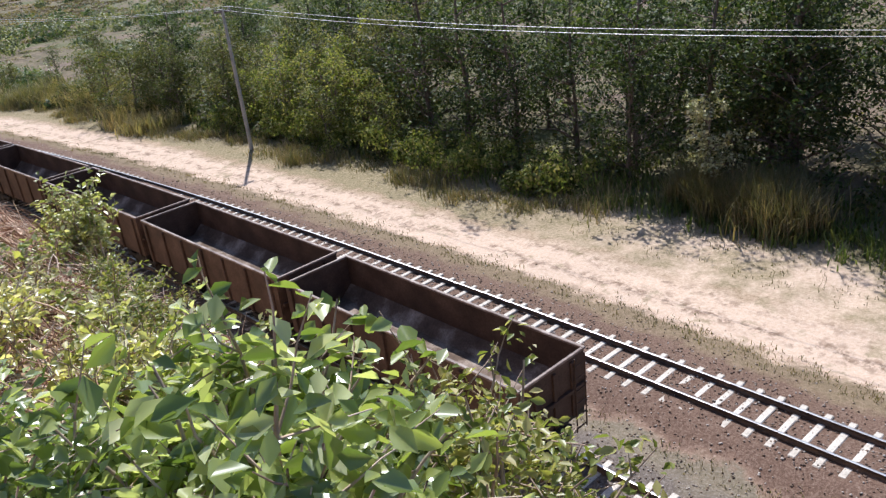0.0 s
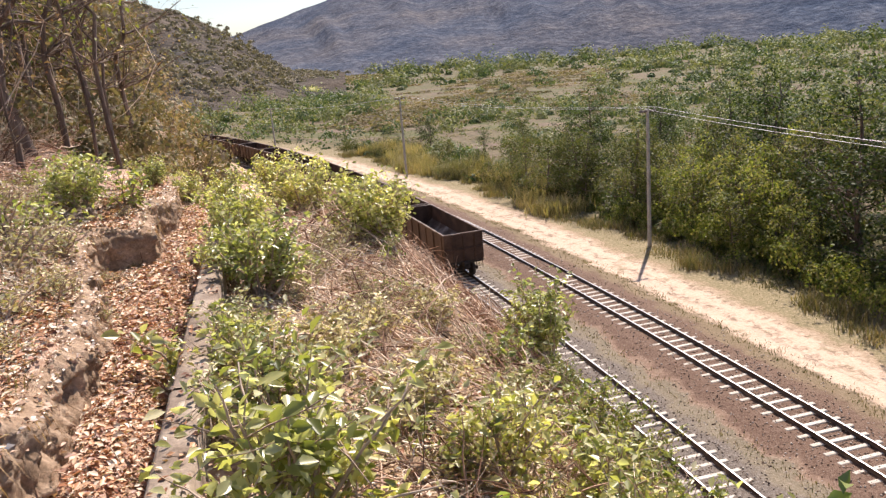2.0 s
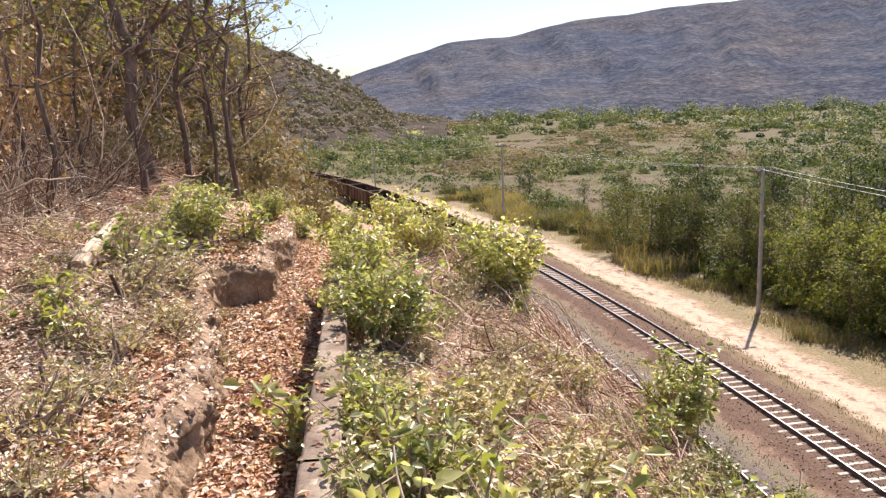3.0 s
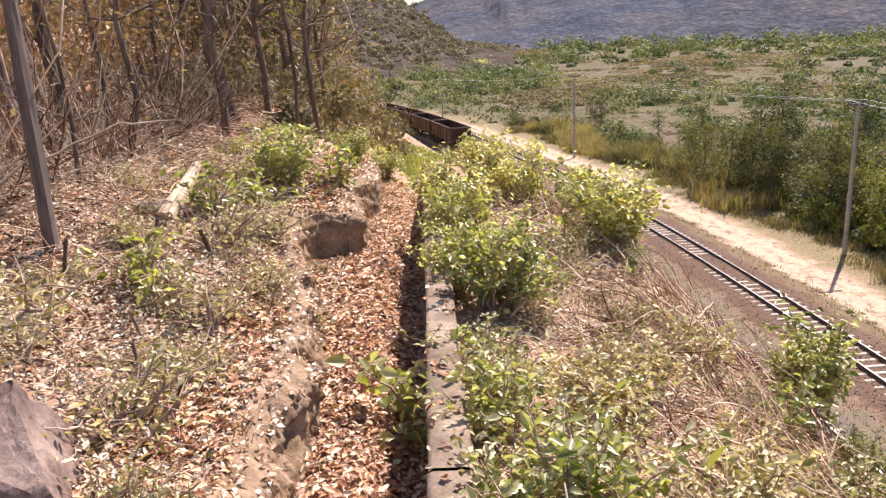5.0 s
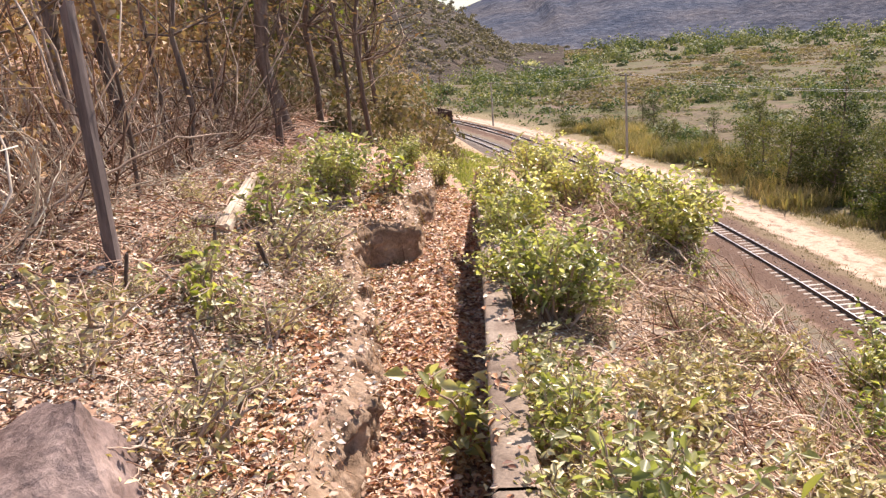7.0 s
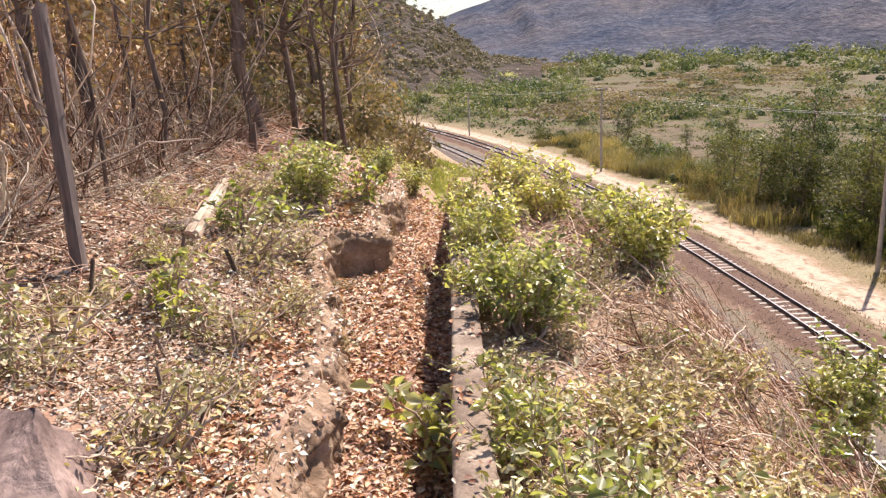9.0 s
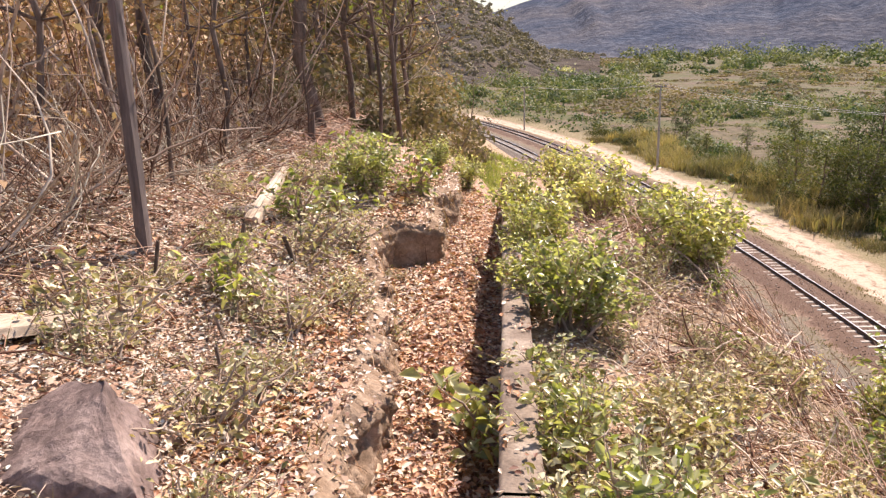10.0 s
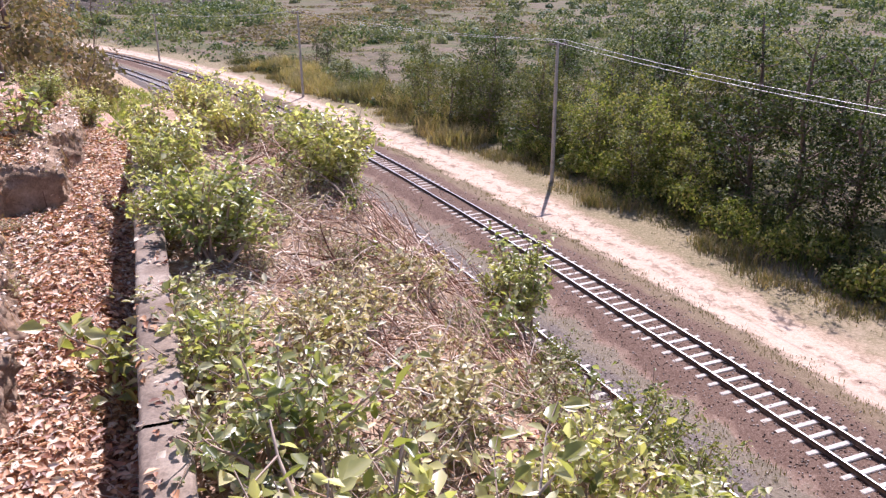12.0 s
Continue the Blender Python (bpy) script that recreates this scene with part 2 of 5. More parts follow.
BARK = grained("grey_bark", (0.07, 0.05, 0.04), (0.18, 0.13, 0.105), (0.36, 0.28, 0.235), 6.0, 40.0, 0.95, 0.01, stretch=(1, 1, 0.2))
DRY_WOOD = grained("weathered_wood", (0.08, 0.06, 0.055), (0.19, 0.145, 0.13), (0.38, 0.31, 0.28), 5.0, 50.0, 0.9, 0.006, stretch=(1, 1, 0.1))
PALE_WOOD = grained("sun_bleached_wood", (0.26, 0.19, 0.135), (0.52, 0.41, 0.31), (0.74, 0.62, 0.50), 9.0, 70.0, 0.9, 0.012, stretch=(1, 0.12, 1))
ROCK = grained("dark_rock", (0.11, 0.075, 0.066), (0.23, 0.16, 0.14), (0.42, 0.31, 0.27), 5.0, 35.0, 0.85, 0.02)
BANK = grained("eroded_bank_soil", (0.19, 0.12, 0.075), (0.35, 0.235, 0.155), (0.54, 0.40, 0.295), 7.0, 40.0, 0.95, 0.04)
POLE = grained("concrete_pole", (0.30, 0.27, 0.24), (0.40, 0.37, 0.33), (0.50, 0.46, 0.42), 2.0, 30.0, 0.85, 0.004)
WIRE = grained("aluminium_wire", (0.45, 0.43, 0.42), (0.6, 0.58, 0.56), (0.7, 0.68, 0.66), 2.0, 30.0, 0.45, 0.0005, 0.6)
TWIG = grained("dry_twigs", (0.26, 0.17, 0.12), (0.46, 0.34, 0.26), (0.68, 0.56, 0.46), 1.5, 12.0, 0.9, 0.003)

# The palest tones of these three paint sun gloss on the leaves.
LEAF = leafy("broad_green_leaves", [(0.20, 0.225, 0.055), (0.34, 0.355, 0.11), (0.48, 0.47, 0.20), (0.66, 0.62, 0.42)], 0.45, 0.3, 0.9, 1.2)
LEAF_LUSH = leafy("lush_green_leaves", [(0.16, 0.21, 0.06), (0.28, 0.33, 0.10), (0.42, 0.45, 0.18), (0.62, 0.62, 0.40)], 0.40, 0.25, 1.0, 1.2)
LEAF_SUN = leafy("gloss_paled_shrub_leaves", [(0.24, 0.25, 0.08), (0.40, 0.39, 0.15), (0.56, 0.52, 0.28), (0.74, 0.68, 0.50)], 0.42, 0.35, 0.7, 1.5)
LEAF_DARK = leafy("dark_tree_leaves", [(0.032, 0.05, 0.02), (0.05, 0.072, 0.026), (0.075, 0.10, 0.036), (0.12, 0.14, 0.06)], 0.3, 0.6, 0.2, 0.35)
LEAF_YELLOW = leafy("yellowing_leaves", [(0.13, 0.16, 0.045), (0.20, 0.225, 0.06), (0.28, 0.27, 0.09), (0.22, 0.17, 0.10)], 0.4, 0.5, 0.3)
# The near-white tone paints bright highlights among the dry leaves.
LEAF_DRY = leafy("dry_brown_leaves", [(0.20, 0.075, 0.045), (0.44, 0.19, 0.10), (0.64, 0.33, 0.19), (0.80, 0.51, 0.34), (0.90, 0.73, 0.61)], 0.08, 0.5, 0.5)
GRASS_DRY = leafy("dry_grass", [(0.24, 0.18, 0.11), (0.36, 0.27, 0.17), (0.22, 0.19, 0.10), (0.17, 0.165, 0.08)], 0.2, 0.7, 0.2, 0.25)
GRASS_GREEN = leafy("green_grass", [(0.10, 0.13, 0.04), (0.15, 0.18, 0.06), (0.22, 0.22, 0.09)], 0.35, 0.6, 0.25, 0.4)
# Lightened, greyed greens put distance haze into the scrub's colour.
BUSH_FAR = leafy("hazed_bush_leaves", [(0.15, 0.17, 0.09), (0.20, 0.215, 0.115), (0.26, 0.26, 0.15), (0.33, 0.31, 0.20)], 0.25, 0.6, 0.2, 0.06)
BRUSH = leafy("dry_brush_leaves", [(0.34, 0.185, 0.115), (0.52, 0.33, 0.22), (0.42, 0.29, 0.17), (0.68, 0.49, 0.37)], 0.15, 0.7, 0.2, 0.2)
LEAF_MID = leafy("tree_leaves", [(0.08, 0.09, 0.035), (0.12, 0.13, 0.048), (0.17, 0.17, 0.065), (0.22, 0.19, 0.095)], 0.35, 0.6, 0.2, 0.35)
LEAF_PALE = leafy("pale_leaves", [(0.32, 0.27, 0.11), (0.54, 0.46, 0.25), (0.72, 0.62, 0.42), (0.85, 0.75, 0.58)], 0.16, 0.5, 0.4, 1.5)
LEAF_BLEACHED = leafy("bleached_leaf_fragments", [(0.16, 0.08, 0.055), (0.42, 0.26, 0.18), (0.66, 0.48, 0.39), (0.84, 0.68, 0.59), (0.92, 0.82, 0.75)], 0.05, 0.5, 0.45)
LEAF_FINE = leafy("fine_green_leaves", [(0.15, 0.18, 0.04), (0.25, 0.27, 0.07), (0.36, 0.34, 0.12), (0.46, 0.41, 0.22)], 0.4, 0.4, 0.5, 1.2)
GRASS_PALE = leafy("pale_green_grass", [(0.20, 0.24, 0.08), (0.27, 0.29, 0.11), (0.32, 0.31, 0.15)], 0.35, 0.6, 0.2, 0.3)
# Tree greens are desaturated likewise to paint the haze.
BUSH_FAR_DARK = leafy("hazed_tree_leaves", [(0.075, 0.11, 0.06), (0.11, 0.15, 0.075), (0.15, 0.19, 0.095), (0.19, 0.22, 0.12)], 0.25, 0.6, 0.2, 0.06)
BRUSH_GREEN = leafy("half_dry_leaves", [(0.21, 0.165, 0.10), (0.15, 0.145, 0.075), (0.29, 0.215, 0.15), (0.36, 0.28, 0.21)], 0.18, 0.7, 0.2, 0.12)
UNDERBRUSH = leafy("underbrush_leaves", [(0.07, 0.085, 0.035), (0.11, 0.125, 0.045), (0.17, 0.15, 0.07), (0.20, 0.15, 0.09)], 0.3, 0.6, 0.25, 0.4)
CANE = leafy("cane_grass", [(0.27, 0.23, 0.12), (0.38, 0.31, 0.18), (0.46, 0.37, 0.23), (0.28, 0.26, 0.13)], 0.2, 0.7, 0.2, 0.2)
REED = leafy("pale_reeds", [(0.45, 0.42, 0.32), (0.55, 0.51, 0.40), (0.35, 0.36, 0.22)], 0.3, 0.7, 0.2)
VALLEY_GRASS = leafy("valley_grass", [(0.17, 0.17, 0.085), (0.23, 0.205, 0.11), (0.29, 0.23, 0.145), (0.34, 0.28, 0.18)], 0.25, 0.8, 0.1, 0.05)
FIELD_GRASS = leafy("field_grass", [(0.24, 0.175, 0.135), (0.30, 0.22, 0.175), (0.35, 0.265, 0.21), (0.27, 0.225, 0.15)], 0.25, 0.8, 0.1, 0.03)
BALLAST = leafy("ballast_stone", [(0.07, 0.05, 0.042), (0.14, 0.10, 0.08), (0.22, 0.15, 0.11), (0.30, 0.25, 0.22), (0.46, 0.41, 0.38)], 0.0, 0.9, 0.2)
LIME = leafy("yellow_green_leaves", [(0.13, 0.16, 0.045), (0.20, 0.23, 0.065), (0.28, 0.28, 0.09), (0.34, 0.29, 0.14)], 0.4, 0.6, 0.2, 0.5)
CUT_TWIG = leafy("cut_twigs", [(0.13, 0.062, 0.042), (0.27, 0.145, 0.10), (0.46, 0.29, 0.21), (0.65, 0.47, 0.37), (0.83, 0.69, 0.58)], 0.0, 0.8, 0.2)


def ground_material():
    """Bench litter, cutting soil, ballast, sand road, verge and valley floor, by the attribute 'across'."""
    m, nt, b, out = material("ground")
    at = nt.nodes.new("ShaderNodeAttribute")
    at.attribute_name = "across"
    d = at.outputs["Fac"]
    wob = noise_tex(nt, 0.7, 6, 0.65)
    fine = noise_tex(nt, 9.0, 8, 0.75)
    grit = noise_tex(nt, 16.0, 6, 0.8)
    big = noise_tex(nt, 0.12, 4)

    def math_node(op, a, c):
        n = nt.nodes.new("ShaderNodeMath")
        n.operation = op
        for sock, v in ((n.inputs[0], a), (n.inputs[1], c)):
            if hasattr(v, "is_output"):
                nt.links.new(v, sock)
            else:
                sock.default_value = v
        return n.outputs[0]

    dd = math_node("ADD", d, math_node("MULTIPLY", math_node("SUBTRACT", wob, 0.5), 2.4))

    def band(lo, hi, soft=0.25):
        a = node(nt, "ShaderNodeMapRange", **{"From Min": lo - soft, "From Max": lo + soft})
        c = node(nt, "ShaderNodeMapRange", **{"From Min": hi - soft, "From Max": hi + soft, "To Min": 1.0, "To Max": 0.0})
        nt.links.new(dd, a.inputs[0])
        nt.links.new(dd, c.inputs[0])
        return math_node("MULTIPLY", a.outputs[0], c.outputs[0])

    litter = ramp(nt, fine, [(0.3, (0.17, 0.09, 0.06)), (0.5, (0.44, 0.28, 0.20)), (0.68, (0.72, 0.53, 0.42))])
    slope = ramp(nt, fine, [(0.3, (0.22, 0.145, 0.09)), (0.5, (0.40, 0.28, 0.18)), (0.72, (0.56, 0.43, 0.30))])
    stones = ramp(nt, grit, [(0.3, (0.06, 0.045, 0.038)), (0.5, (0.15, 0.12, 0.10)), (0.7, (0.32, 0.28, 0.25))])
    redstones = ramp(nt, grit, [(0.3, (0.065, 0.036, 0.026)), (0.5, (0.15, 0.092, 0.066)), (0.7, (0.29, 0.21, 0.165))])
    sand = ramp(nt, fine, [(0.25, (0.38, 0.26, 0.19)), (0.45, (0.55, 0.40, 0.30)), (0.7, (0.66, 0.52, 0.41))])
    verge = ramp(nt, fine, [(0.3, (0.12, 0.105, 0.05)), (0.5, (0.25, 0.20, 0.115)), (0.7, (0.44, 0.33, 0.225))])
    field = mix(nt, 1.0, ramp(nt, big, [(0.35, (0.11, 0.115, 0.05)), (0.5, (0.15, 0.125, 0.075)), (0.65, (0.18, 0.13, 0.10))]), ramp(nt, noise_tex(nt, 0.9, 6, 0.7), [(0.35, (0.6, 0.62, 0.6)), (0.65, (1.3, 1.25, 1.2))]), "MULTIPLY")
    col = mix(nt, band(-15.2, -6.5, 0.6), litter, slope)
    # bare earth on the steep faces of the bank
    sep = nt.nodes.new("ShaderNodeSeparateXYZ")
    nt.links.new(nt.nodes.new("ShaderNodeNewGeometry").outputs["True Normal"], sep.inputs[0])
    steep = node(nt, "ShaderNodeMapRange", **{"From Min": 0.80, "From Max": 0.62})
    nt.links.new(sep.outputs[2], steep.inputs[0])
    earth = ramp(nt, fine, [(0.3, (0.19, 0.115, 0.07)), (0.5, (0.36, 0.235, 0.15)), (0.72, (0.56, 0.41, 0.29))])
    col = mix(nt, math_node("MULTIPLY", steep.outputs[0], band(-19.0, -16.7, 0.3)), col, earth)
    col = mix(nt, band(-6.9, -2.6), col, stones)
    col = mix(nt, band(-3.0, -2.0), col, mix(nt, 0.6, verge, stones))
    col = mix(nt, band(-2.0, 2.2), col, redstones)
    col = mix(nt, band(1.9, 3.1), col, mix(nt, 0.5, redstones, verge))
    col = mix(nt, band(3.0, 5.55, 0.3), col, sand)
    rut = ramp(nt, noise_tex(nt, 3.0, 6, 0.7), [(0.47, (1, 1, 1)), (0.58, (0.40, 0.36, 0.33))])
    col = mix(nt, band(3.9, 4.4, 0.25), col, mix(nt, 1.0, sand, rut, "MULTIPLY"))
    col = mix(nt, band(5.0, 5.4, 0.2), col, mix(nt, 1.0, sand, rut, "MULTIPLY"))
    patch = ramp(nt, noise_tex(nt, 0.9, 6, 0.7), [(0.56, (0, 0, 0)), (0.64, (0.7, 0.7, 0.7))])
    col = mix(nt, math_node("MULTIPLY", patch, band(3.0, 6.4, 0.3)), col, verge)
    col = mix(nt, band(5.6, 24.0, 0.5), col, verge)
    col = mix(nt, band(9.5, 4000.0, 1.5), col, field)
    al = nt.nodes.new("ShaderNodeAttribute")
    al.attribute_name = "along"
    bay = node(nt, "ShaderNodeMapRange", **{"From Min": 45.0, "From Max": 36.0})
    nt.links.new(al.outputs["Fac"], bay.inputs[0])
    worn = math_node("MULTIPLY", bay.outputs[0], ramp(nt, noise_tex(nt, 0.6, 6, 0.7), [(0.40, (0.9, 0.9, 0.9)), (0.58, (0.15, 0.15, 0.15))]))
    col = mix(nt, math_node("MULTIPLY", worn, band(5.2, 9.6, 0.6)), col, sand)
    nt.links.new(col, b.inputs["Base Color"])
    b.inputs["Roughness"].default_value = 0.95
    b.inputs["Specular IOR Level"].default_value = 0.15
    bump(nt, b, mix(nt, 0.5, fine, grit), 0.7, 0.04)
    return m


GROUND = ground_material()


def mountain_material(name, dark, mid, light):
    """Wooded slopes: tree crowns as small cells with shade painted between them, gullies and bare patches at two larger
    scales.
    """
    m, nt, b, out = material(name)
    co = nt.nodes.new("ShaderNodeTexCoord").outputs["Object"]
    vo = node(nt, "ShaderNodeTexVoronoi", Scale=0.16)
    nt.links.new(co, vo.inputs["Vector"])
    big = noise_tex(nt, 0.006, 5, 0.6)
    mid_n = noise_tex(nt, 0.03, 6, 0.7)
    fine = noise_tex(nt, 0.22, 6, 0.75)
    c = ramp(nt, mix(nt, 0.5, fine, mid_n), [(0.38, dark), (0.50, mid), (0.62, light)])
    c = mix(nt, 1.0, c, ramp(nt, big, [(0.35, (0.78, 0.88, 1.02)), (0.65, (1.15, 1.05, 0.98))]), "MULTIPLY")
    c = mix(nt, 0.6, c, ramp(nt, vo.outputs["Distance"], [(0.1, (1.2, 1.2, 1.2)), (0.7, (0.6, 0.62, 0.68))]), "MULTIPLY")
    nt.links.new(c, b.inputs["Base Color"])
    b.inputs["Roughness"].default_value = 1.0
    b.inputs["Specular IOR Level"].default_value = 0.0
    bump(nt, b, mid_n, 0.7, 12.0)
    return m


# Distance haze is mixed into the ridge's blue-grey slope colours.
MOUNTAIN = mountain_material("hazed_mountain", (0.075, 0.085, 0.11), (0.125, 0.13, 0.15), (0.20, 0.19, 0.195))
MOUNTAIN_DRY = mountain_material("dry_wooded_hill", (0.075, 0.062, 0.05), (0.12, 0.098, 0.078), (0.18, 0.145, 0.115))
# Pale browns carry the haze into the hill's tree crowns.
HILL_TREES = leafy("haze_tinted_hill_leaves", [(0.22, 0.18, 0.135), (0.28, 0.225, 0.17), (0.34, 0.27, 0.21), (0.40, 0.32, 0.255)], 0.15, 0.8, 0.1)


# ---- ground ----
def ground():
    def steps(lo, hi, fine_lo, fine_hi, fine, grow=1.13):
        mid = list(np.arange(fine_lo, fine_hi, fine))
        a, st = [fine_lo], fine
        while a[-1] > lo:
            st *= grow
            a.append(a[-1] - st)
        c, st = [mid[-1]], fine
        while c[-1] < hi:
            st *= grow
            c.append(c[-1] + st)
        return np.array(sorted(set(a[1:] + mid + c[1:])))

    ys = steps(-300, 2500, 20.0, 36.0, 0.08, 1.06)
    ds = np.concatenate([steps(-400, -18.6, -18.6, -14.4, 0.05, 1.06)])
    ds = ds[ds <= -14.4]
    rest = steps(-14.35, 2500, -14.3, 8.0, 0.3, 1.12)
    ds = np.concatenate([ds, rest[rest > -14.36]])
    S, Dd = np.meshgrid(ys, ds, indexing="ij")
    # sheared with the bend of the line so that the fine rows follow the channel
    sc = np.clip(S, -100, 160)
    cx, cy, th = on_line(sc)
    x = cx + Dd * np.cos(np.clip(th, -0.3, 0.6))
    y = S + 0 * x
    x = np.where(np.abs(Dd) > 60, cx + Dd, x)
    z = height(x, y)
    n, k = x.shape
    V = np.stack([x, y, z], -1).reshape(-1, 3)
    i, j = np.meshgrid(np.arange(n - 1), np.arange(k - 1), indexing="ij")
    F = np.stack([i * k + j, i * k + j + 1, (i + 1) * k + j + 1, (i + 1) * k + j], -1).reshape(-1, 4)
    me = mesh_np("ground", V, F, GROUND, smooth=True)
    s, d = to_line(V[:, 0], V[:, 1])
    at = me.attributes.new("across", "FLOAT", "POINT")
    at.data.foreach_set("value", d.astype(np.float32))
    al = me.attributes.new("along", "FLOAT", "POINT")
    al.data.foreach_set("value", s.astype(np.float32))
    return tagged(new("ground", me), "hillside bench, cutting, sandy track and valley floor", "ground", kind="structure")


ground()


def gz(x, y):
    return float(height(np.array([x]), np.array([y]))[0])


# ---- mountains ----
EYE = (-16.4, 23.6, 11.7)
MOUNTAIN_POINTS = []


def mountain(name, pts, dist, depth, seed, label, mat):
    """A ridge whose crest is given by (azimuth, elevation) from the bench; slopes fall to the valley on the near side and behind."""
    n = 260
    u = np.linspace(pts[0][0], pts[-1][0], n)
    el = np.interp(u, [p[0] for p in pts], [p[1] for p in pts])
    k = np.hanning(9) / np.hanning(9).sum()
    el = np.convolve(np.pad(el, 4, mode="edge"), k, "valid")
    az = np.radians(u)
    rows = np.linspace(-1, 1, 81)
    V = []
    for r in rows:
        dd = dist + r * depth
        crest = (np.tan(np.radians(el)) * dist + EYE[2] + 6)
        x, y = EYE[0] + np.sin(az) * dd, EYE[1] + np.cos(az) * dd
        h = (1 - abs(r)) ** (0.9 if r < 0 else 1.3)
        gully = 0.07 * (waves(u * 3 + r * 14, 16 * r - u * 2, 6, seed) + 0.6 * waves(u * 9 + r * 20, 30 * r + u * 5, 6, seed + 5)) * min(1, (1 - abs(r)) * 3) * min(1, abs(r) * 3)
        z = crest * np.clip(h + gully * h ** 0.3, 0, 1.2) - 6
        z = z + (0.5 + 0.010 * crest) * waves(x, y, 26, seed + 1) * h ** 0.5
        V.append(np.stack([x, y, z], 1))
    V = np.concatenate(V)
    m = len(rows)
    i, j = np.meshgrid(np.arange(m - 1), np.arange(n - 1), indexing="ij")
    F = np.stack([i * n + j, i * n + j + 1, (i + 1) * n + j + 1, (i + 1) * n + j], -1).reshape(-1, 4)
    MOUNTAIN_POINTS.append(V)
    return tagged(new(name, mesh_np(name, V, F, mat, smooth=True)), label, "mountain", kind="structure")


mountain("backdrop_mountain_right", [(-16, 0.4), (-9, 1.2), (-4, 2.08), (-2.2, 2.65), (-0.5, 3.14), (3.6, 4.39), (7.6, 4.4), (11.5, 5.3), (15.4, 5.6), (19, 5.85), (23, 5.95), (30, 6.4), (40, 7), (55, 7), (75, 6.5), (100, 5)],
         1250, 620, 3, "wooded mountain ridge beyond the valley, blue-grey haze painted into its colour", MOUNTAIN)
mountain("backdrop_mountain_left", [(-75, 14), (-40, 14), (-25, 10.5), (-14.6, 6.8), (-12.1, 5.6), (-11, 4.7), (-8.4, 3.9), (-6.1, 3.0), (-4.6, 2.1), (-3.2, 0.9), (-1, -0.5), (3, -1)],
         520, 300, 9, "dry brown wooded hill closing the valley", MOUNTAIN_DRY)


# ---- railway ----
def rail_mesh(name, s0, s1, off, step=1.0):
    s = np.arange(s0, s1 + step, step)
    prof = [(-0.055, -0.15), (0.055, -0.15), (0.05, -0.135), (0.012, -0.115), (0.012, -0.04), (0.034, -0.032), (0.034, -0.003), (0.026, 0.0), (-0.026, 0.0), (-0.034, -0.003), (-0.034, -0.032), (-0.012, -0.04), (-0.012, -0.115), (-0.05, -0.135)]
    V = []
    for o, z in prof:
        x, y, th = on_line(s, off + o)
        V.append(np.stack([x, y, np.full_like(x, z)], 1))
    V = np.stack(V, 1)
    n, k = V.shape[:2]
    i, j = np.meshgrid(np.arange(n - 1), np.arange(k), indexing="ij")
    F = np.stack([i * k + j, i * k + (j + 1) % k, (i + 1) * k + (j + 1) % k, (i + 1) * k + j], -1).reshape(-1, 4)
    idx = np.isin(j.ravel(), (6, 7, 8)).astype(int)
    return mesh_np(name, V.reshape(-1, 3), F, [RAIL_STEEL, RAIL_HEAD], idx)


def sleeper_mesh():
    bm = bmesh.new()
    box(bm, (-0.97, -0.085, -0.30), (0.97, 0.085, -0.15), 0.02)
    me = bpy.data.meshes.new("sleeper")
    bm.to_mesh(me)
    bm.free()
    me.materials.append(SLEEPER)
    return me


SLEEPER_ME = sleeper_mesh()


def sleeper_matrix(s, off, rng):
    x, y, th = on_line(s, off)
    return Matrix.Translation((float(x), float(y), rng.uniform(-0.006, 0.004))) @ pose(0, 0, 0, 0, 0, math.degrees(th) + rng.uniform(-1.0, 1.0))


def railway(off, label, seed):
    rng = random.Random(seed)
    tr = tagged(new("railway_track"), label, "railway track", "railway tracks")
    part("rail", rail_mesh("rail", -60, 190, off - 0.535), RAIL_STEEL, tr)
    part("rail", rail_mesh("rail", -60, 190, off + 0.535), RAIL_STEEL, tr)
    far = []
    s = -20.0
    base = np.array([v.co[:] for v in SLEEPER_ME.vertices])
    while s < 186:
        m = sleeper_matrix(s, off, rng)
        if 22 < s < 130:
            ob = part("sleeper", SLEEPER_ME, SLEEPER, tr)
            ob.matrix_basis = m
        else:
            far.append(m)
        s += 0.545 + rng.uniform(-0.02, 0.02)
    vs = [np.array([(m @ Vector(b))[:] for b in base]) for m in far]
    fs = [[tuple(v + i * len(base) for v in p.vertices) for p in SLEEPER_ME.polygons] for i in range(len(far))]
    me = bpy.data.meshes.new("far_sleepers")
    me.from_pydata(np.concatenate(vs).tolist(), [], [f for q in fs for f in q])
    me.materials.append(SLEEPER)
    tagged(part("far_sleepers", me, SLEEPER, tr), kind="stuff")
    return tr


railway(0.0, "metre-gauge railway track with pale sleepers on reddish ballast", 1)
railway(NEAR, "metre-gauge railway track with pale sleepers on grey ballast", 2)


